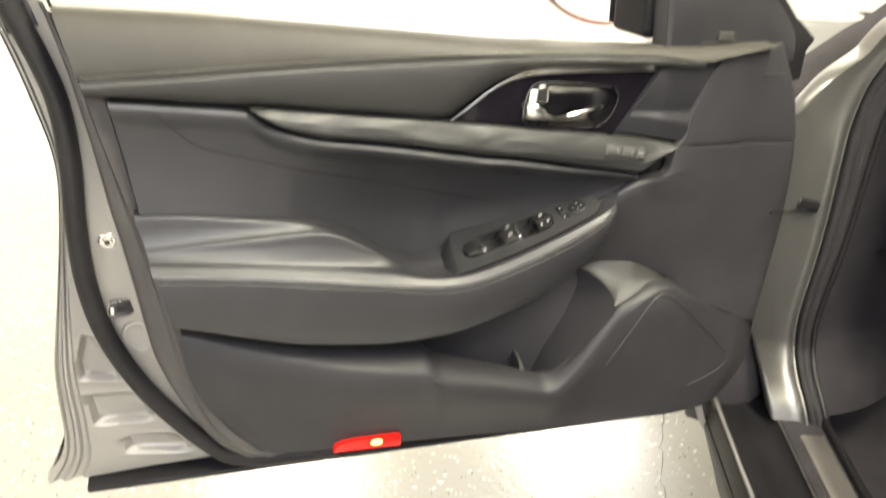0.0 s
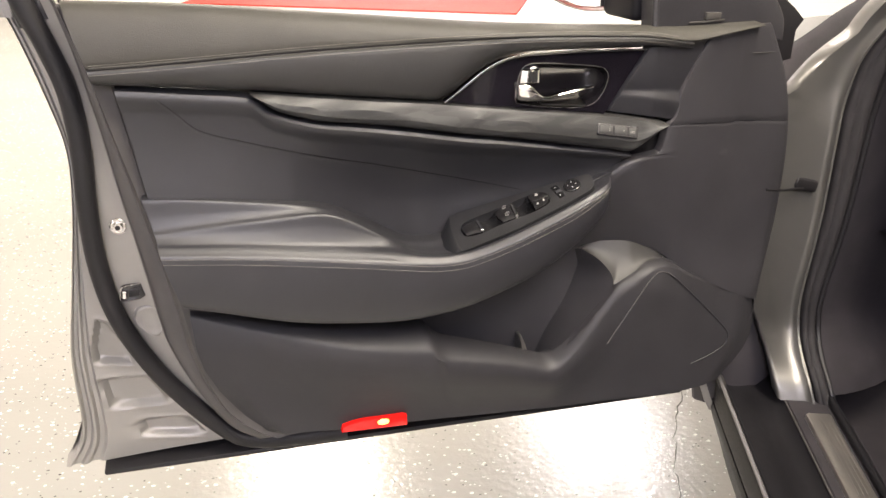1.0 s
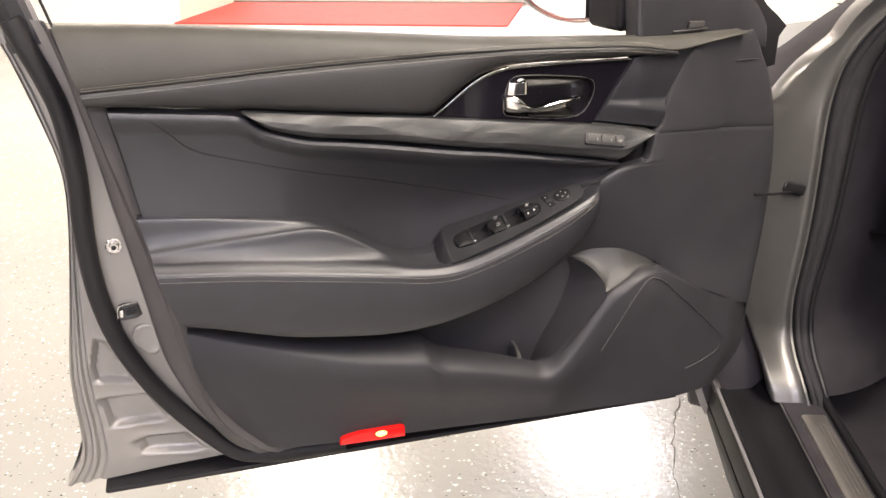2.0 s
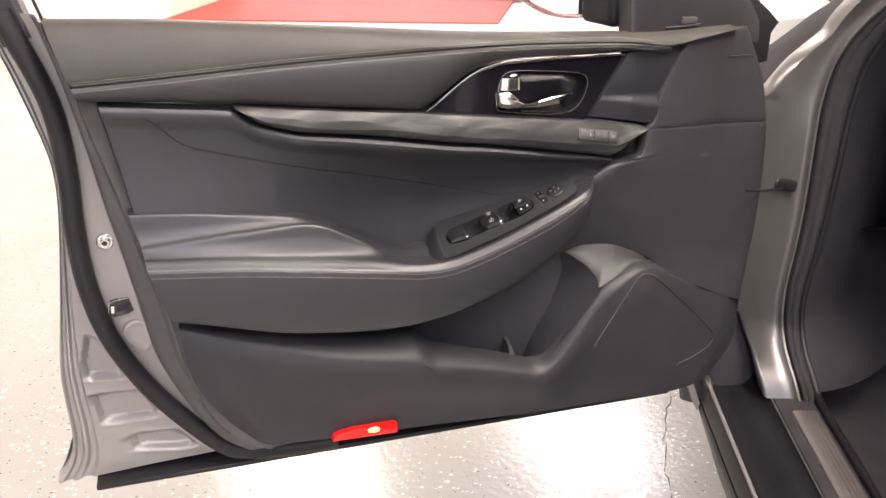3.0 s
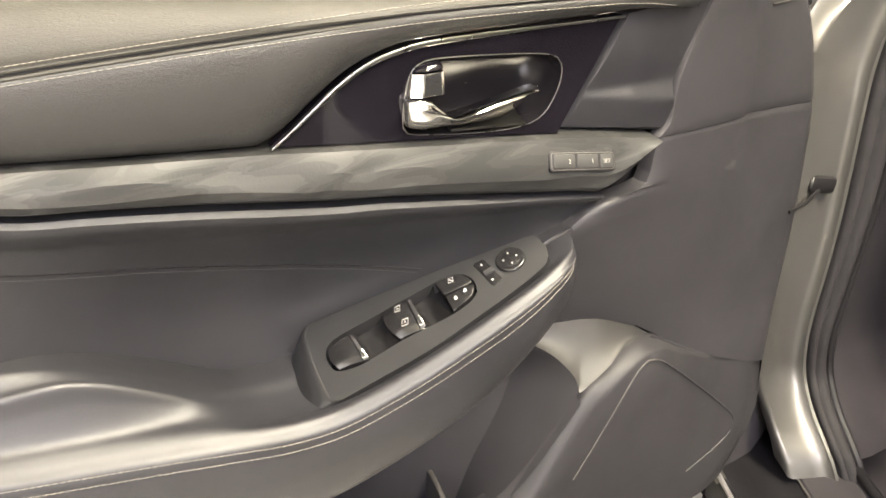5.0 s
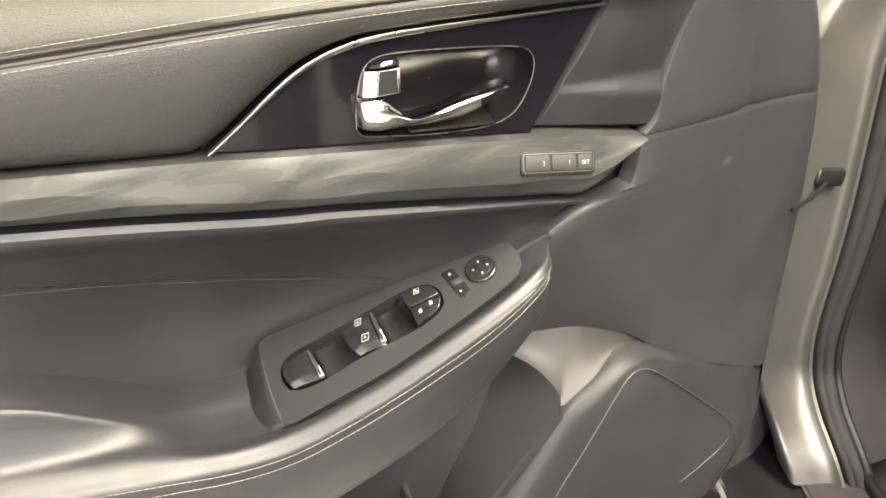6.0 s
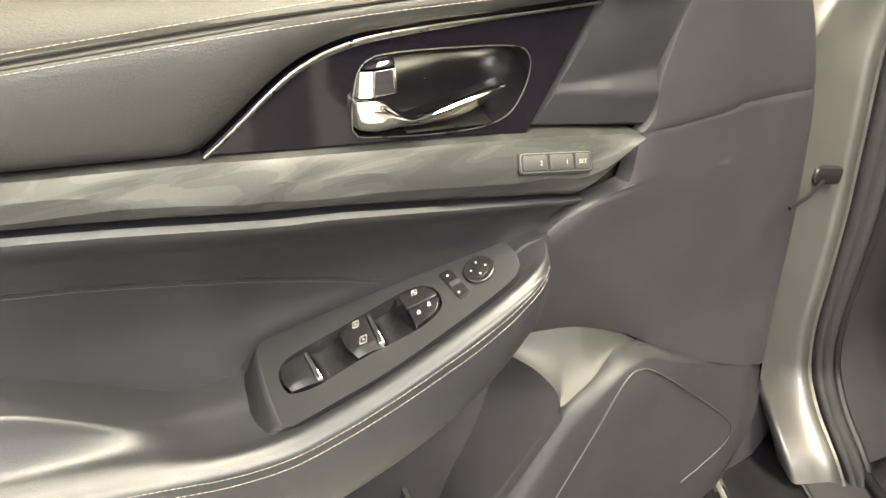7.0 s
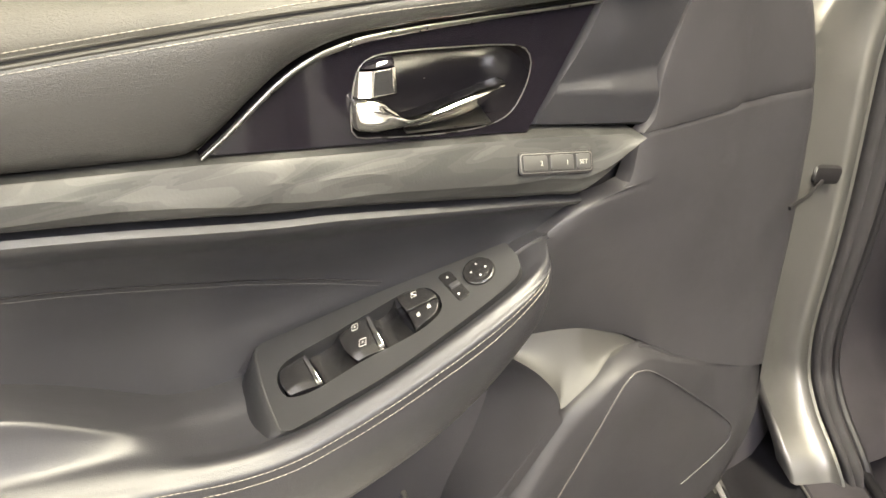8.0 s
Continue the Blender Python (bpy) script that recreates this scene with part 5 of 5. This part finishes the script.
dpart("corner_seal", slab([(0.570, 1.215), (0.600, 1.195), (0.635, 1.156), (0.655, 1.140), (0.672, 1.123), (0.660, 1.106), (0.658, 1.060), (0.61, 1.050), (0.60, 1.12)], 0.045, 0.075, 0.003), RUBBER, label="black rubber corner seal")
dpart("corner_rim", tube(spline([(0.560, 0.020, 1.200), (0.592, 0.022, 1.168), (0.607, 0.024, 1.150), (0.620, 0.027, 1.128), (0.626, 0.032, 1.100)], 14), 0.0016, 8), SILVERED, sail)
dpart("corner_upright", tube([(0.4035, 0.024, 1.115), (0.398, 0.024, 1.20), (0.393, 0.024, 1.30)], 0.006, 8), PLASTIC, sail)
mirror = dpart("wing_mirror", sheet([[(0.368 + 0.118 * k * math.cos(q) * (1.05 if math.cos(q) < 0 else 0.8), 0.16 + d, 1.218 + 0.092 * k * math.sin(q)) for q in np.linspace(0, 2 * math.pi, 36, endpoint=False)] for k, d in ((0.90, 0.030), (0.94, 0.002), (0.97, 0.0), (1.0, 0.010), (0.98, 0.04), (0.85, 0.08), (0.5, 0.10), (0.02, 0.105))], closed=True), surface("dark_red_paint", (0.10, 0.035, 0.03), 0.25, coat=0.5), label="dark wing mirror with bright glass", angle=60)
dpart("mirror_glass", sheet([[(0.368 + 0.118 * k * math.cos(q) * (1.05 if math.cos(q) < 0 else 0.8), 0.187 + 0.011 * k * math.sin(q) - 0.2 * 0.118 * k * math.cos(q), 1.218 + 0.092 * k * math.sin(q)) for q in np.linspace(0, 2 * math.pi, 36, endpoint=False)] for k in (0.93, 0.5, 0.02)], closed=True), MIRROR, mirror)
dpart("mirror_foot", block((0.060, 0.09, 0.10), Matrix.Translation((0.410, 0.125, 1.172)) @ pose(0, 0, 0, 0, 0, 12), 0.012, 3), RUBBER, mirror, "black mirror foot")


# towards the hinges the trim turns away from the cabin: flat to a soft crease, then back at a steep slant
BEND_X = (0.400, 0.424, 0.475, 0.528, 0.556, 0.600, 0.640, 0.720)
BEND_Y = (0.0, 0.005, 0.021, 0.042, 0.058, 0.070, 0.076, 0.084)
HEART = Vector((-0.15, -0.95, 1.32))


def turned_back(p):
    """A point of the trim after the turn, slid outwards as the panel widens towards its rear."""
    if p.x <= BEND_X[0]:
        return p
    low = float(np.interp(p.z, (0.45, 0.573, 0.75), (0.36, 0.46, 1.0)))
    far = min(1.0, max(0.0, (p.x - 0.60) / 0.08))
    back = float(np.interp(p.x, BEND_X, BEND_Y)) * (low + (1 - low) * far)
    return p + (p - HEART) * (back / (p.y - HEART.y))


for piece in door.children_recursive:
    if piece.name.split(".")[0] not in ("wing_mirror", "mirror_glass", "mirror_foot", "shell_foot"):
        for v in piece.data.vertices:
            v.co = turned_back(v.co)


# ---- the car beside the door ----
# hinge pillar: a painted face between the door and the inner flange
PIL_R = [(1.34, 0.22), (1.25, 0.14), (1.17, 0.072), (1.10, 0.018), (1.013, -0.002), (0.93, -0.004), (0.837, -0.005), (0.75, -0.008), (0.67, -0.016), (0.611, -0.022), (0.56, -0.018), (0.515, -0.008), (0.465, 0.010), (0.43, 0.025)]
PIL_F = [(1.34, -0.20), (1.17, -0.06), (1.10, -0.02), (1.0, 0.0), (0.60, 0.0), (0.52, -0.010), (0.46, -0.045), (0.43, -0.085)]
zs = np.linspace(1.34, 0.432, 74)
pr = np.interp(-zs, [-z for z, _ in PIL_R], [v for _, v in PIL_R])
pf = np.interp(-zs, [-z for z, _ in PIL_F], [v for _, v in PIL_F])
k = np.ones(9) / 9
pr, pf = (np.convolve(np.pad(a, 4, "edge"), k, "valid") for a in (pr, pf))
rows = []
for z, r, f in zip(zs, pr, pf):
    wide = float(np.interp(z, [0.43, 0.50, 0.56, 0.62, 0.72, 0.94, 1.0, 1.05, 1.10, 1.16, 1.34], [0.062, 0.058, 0.066, 0.095, 0.16, 0.16, 0.080, 0.060, 0.032, 0.046, 0.055]))
    rows.append([car(r - wide, f + 0.05, z), car(r - wide, f + 0.006, z), car(r - wide * 0.92, f, z), car(r - wide * 0.5, f - 0.001, z), car(r - 0.014, f - 0.002, z), car(r - 0.006, f - 0.006, z), car(r - 0.002, f - 0.013, z), car(r + 0.002, f - 0.013, z), car(r + 0.004, f - 0.004, z), car(r + 0.004, f + 0.05, z)])
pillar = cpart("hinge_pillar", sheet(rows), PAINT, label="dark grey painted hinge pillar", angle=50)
rows = []
for z, r, f in zip(zs, pr, pf):
    w = 0.026 + 0.045 * max(0, min(z, 1.0) - 0.6)
    rows.append([car(r + 0.006 + w * q, f - 0.004 - 0.016 * h, z) for q, h in ((0, -0.3), (0.04, 0.3), (0.14, 0.62), (0.28, 0.7), (0.36, 0.62), (0.44, 0.8), (0.62, 1.0), (0.80, 0.9), (0.94, 0.5), (1.0, -0.2))])
cpart("pillar_seal", sheet(rows), SEALGREY, label="grey-black cloth-faced body seal", angle=60)
cpart("seal_lip", tube([car(r + 0.036 + 0.045 * max(0, min(z, 1.0) - 0.6), f - 0.008, z) for z, r, f in zip(zs, pr, pf)], 0.006, 8), RUBBER)
cpart("kick_panel", sheet([[car(r + 0.006 + 0.3 * q, f + 0.02 + 0.25 * q * q, z) for q in np.linspace(0, 1, 10)] for z, r, f in zip(zs, pr, pf)]), LINING, label="dark cabin side lining")
# door check strap and wiring boot
cpart("check_strap", tube([car(-0.110, -0.050, 0.8315), car(-0.080, -0.042, 0.8330), car(-0.05, -0.026, 0.8365)], 0.0024, 8), RUBBER, label="black door check strap")
cpart("strap_boot", block((0.036, 0.014, 0.022), Matrix.Translation(car(-0.043, -0.018, 0.840)) @ pose(0, 0, 0, 0, 10, -18), 0.006), RUBBER)
cpart("strap_plate", block((0.040, 0.003, 0.080), Matrix.Translation(car(-0.066, 0.0, 0.835)) @ pose(0, 0, 0, 0, 0, -18.7), 0.0012), PAINT, pillar)
# black cowl piece between the wing and the pillar's foot of the windscreen
top = [car(r, 0.10, z) for r, z in ((-0.085, 1.020), (-0.067, 1.042), (-0.017, 1.083), (0.019, 1.113), (0.055, 1.138), (0.13, 1.21), (0.22, 1.30))]
low = [car(r, 0.02, z) for r, z in ((-0.080, 0.93), (-0.045, 0.985), (0.000, 1.045), (0.030, 1.085), (0.065, 1.120), (0.13, 1.19), (0.22, 1.28))]
cpart("cowl", sheet([spline(top, 20), spline([(a + b) / 2 + np.array((0, -0.012, 0)) for a, b in zip(top, low)], 20), spline(low, 20)], tuple(0.05 * CF)), LINING, label="black cowl seal at the windscreen foot")

# sill: rocker edge, drip strip, wide black step, scuff plate, inner rail


def run(pts, f0, f1, n=14, fwd=0.0):
    return sheet([[car(r, f0 + (f1 - f0) * s, z) for r, z in pts] for s in np.linspace(0, 1, n)])


cpart("rocker", run([(0.02, 0.16), (-0.06, 0.17), (-0.085, 0.19), (-0.105, 0.25), (-0.130, 0.32), (-0.140, 0.352), (-0.138, 0.364), (-0.130, 0.366)], 0.02, -1.6), CLADDING, label="black rocker cladding")
cpart("wing_tip", sheet([[car(r, 0.004 + d, z) for r, z in ((-0.170, 0.418), (-0.166, 0.400), (-0.155, 0.370), (-0.142, 0.345))] for d in (0.0, 0.003)] + [[car(r + 0.012, 0.006, z) for r, z in ((-0.170, 0.420), (-0.166, 0.404), (-0.155, 0.374), (-0.142, 0.347))]], (0, 0.003, 0)), SHELL, label="pale end of the front wing")
cpart("arch_liner", sheet([[car(r, 0.045 - 0.02 * math.sin(3 * q), z) for r, q in ((-0.215 + 0.05 * k, 0.0), (-0.16 + 0.03 * k, 0.4), (-0.10, 0.7), (-0.03, 1.0), (0.02, 1.0))] for k, z in zip(np.linspace(1, 0, 10), np.linspace(0.345, 0.66, 10))], (0, 0.01, 0)), LINER, label="dark grey liner behind the door's hinges")
cpart("drip_strip", run([(-0.138, 0.37), (-0.138, 0.416), (-0.134, 0.424), (-0.129, 0.428), (-0.124, 0.424), (-0.122, 0.40)], 0.00, -1.6), CLADDING, label="dark sealing strip")
cpart("strip_edge", tube([car(-0.1345, -0.003, 0.4285), car(-0.1345, -1.6, 0.4285)], 0.0036, 8), STRIP)
cpart("strip_cap", block((0.014, 0.045, 0.016), Matrix.Translation(car(-0.131, -0.012, 0.420)) @ pose(0, 0, 0, 0, 0, -18.7), 0.005), SILVERED)
cpart("sill_step", run([(-0.124, 0.385), (-0.110, 0.392), (-0.080, 0.398), (-0.058, 0.406), (-0.036, 0.424), (-0.031, 0.430), (-0.026, 0.428), (-0.020, 0.420)], 0.06, -1.6), CLADDING, label="black plastic sill step")
# lighter tube drawn in for the soft highlight along the step
cpart("step_edge", tube([car(-0.031, -0.06, 0.4305), car(-0.031, -1.6, 0.4305)], 0.0016, 6), SILVERED)
cpart("sill_inner", run([(-0.034, 0.424), (-0.026, 0.432), (0.040, 0.434), (0.046, 0.440), (0.056, 0.440), (0.064, 0.425), (0.080, 0.36), (0.30, 0.33), (0.9, 0.33)], 0.45, -1.6), LINING, label="dark inner sill and carpet")
scuff = cpart("scuff_plate", run([(-0.012, 0.428), (-0.010, 0.440), (-0.006, 0.4425), (0.030, 0.4425), (0.034, 0.440), (0.036, 0.428)], -0.125, -0.95), SCUFF, label="brushed metal scuff plate with ribs")
for r in (0.006, 0.013, 0.020, 0.027):
    cpart("rib", tube([car(r, -0.15, 0.4425), car(r + 0.001, -0.40, 0.4425)], 0.0007, 6), SCUFF, scuff)
cpart("inner_rail", tube([car(0.049, 0.0, 0.440), car(0.049, -1.6, 0.440)], 0.008, 10), CLADDING)

# dark cabin that closes the view past the doorway; the unseen seat is added for dark reflections
cpart("firewall", sheet([[car(r, 0.42, z) for r in np.linspace(0.06, 1.4, 6)] for z in np.linspace(0.2, 0.95, 6)]), LINING)
cpart("tunnel", sheet([[car(0.78, f, z) for f in np.linspace(0.42, -1.6, 8)] for z in np.linspace(0.3, 0.8, 4)]), LINING)
cpart("dashboard", sheet([[car(0.13 + 1.27 * q, f, z) for q in np.linspace(0, 1, 8)] for f, z in spline([(0.42, 0.70), (0.10, 0.72), (-0.08, 0.80), (-0.12, 0.92), (-0.06, 1.02), (0.15, 1.08), (0.42, 1.10)], 24)]), LINING, label="dark dashboard end")
cpart("seat_base", block((0.52, 0.55, 0.26), Matrix.Translation(car(0.42, -0.95, 0.52)) @ pose(0, 0, 0, 0, 0, -18.7), 0.06, 4), LINING, label="dark front seat cushion, out of view, added for dark reflections")
cpart("seat_back", block((0.50, 0.20, 0.72), Matrix.Translation(car(0.42, -1.28, 0.92)) @ pose(0, 0, 0, -14, 0, -18.7), 0.06, 4), LINING, label="dark front seat back, out of view, added for dark reflections")
# unseen roof added to shade the door, with the pillars that carry it
cpart("roof", sheet([[car(r, f, 1.56 + 0.09 * math.sin(math.pi * (r - 0.18) / 1.24)) for f in np.linspace(-0.66, -2.2, 12)] for r in np.linspace(0.24, 1.36, 14)], (0, 0, 0.04)), PAINT, label="dark grey car roof, out of view, added to shade the door")
cpart("windscreen_pillar", tube(spline([tuple(car(0.20, -0.16, 1.32)), tuple(car(0.25, -0.42, 1.46)), tuple(car(0.28, -0.70, 1.57))], 14), 0.040, 12, 0.7), PAINT, label="dark grey windscreen pillar")
cpart("centre_pillar", sheet([[car(r + 0.26 * (z - 0.95) / 0.62 if z > 0.95 else r, f, z) for r, f in ((0.06, -1.30), (0.02, -1.31), (0.0, -1.36), (0.0, -1.44), (0.03, -1.50), (0.07, -1.50))] for z in np.linspace(0.40, 1.58, 16)]), PAINT, label="dark grey centre pillar")
cpart("far_side", sheet([[car(1.45, f, z) for f in np.linspace(0.5, -2.2, 6)] for z in np.linspace(0.2, 1.1, 5)]), LINING)
# wing and bonnet edge in front of the pillar
cpart("front_wing", sheet([[car(r, f, z) for f in np.linspace(0.06, 1.05, 14)] for r, z in ((-0.175, 0.44), (-0.185, 0.55), (-0.19, 0.80), (-0.175, 0.91), (-0.15, 0.945), (-0.11, 0.962), (-0.06, 0.970))]), PAINT, label="dark grey front wing")
cpart("bonnet", sheet([[car(-0.06 + 1.40 * q, f, 0.972 + 0.07 * math.sin(math.pi * q) - 0.10 * max(0, f - 0.35) ** 2) for f in np.linspace(0.10, 1.05, 12)] for q in np.linspace(0, 1, 14)], (0, 0, -0.02)), PAINT, label="dark grey bonnet")

# the shut face of the body lies further in than its outer sill edge
for piece in body.children_recursive:
    for v in piece.data.vertices:
        r = (v.co.x - P0[0]) * CR[0] + (v.co.y - P0[1]) * CR[1]
        s = min(1.0, max(0.0, (r + 0.120) / 0.085))
        grow = (0.105 - 0.035 * min(1.0, max(0.0, (0.56 - v.co.z) / 0.10))) * s * s * (3 - 2 * s)
        v.co = v.co + (v.co - HEART) * grow
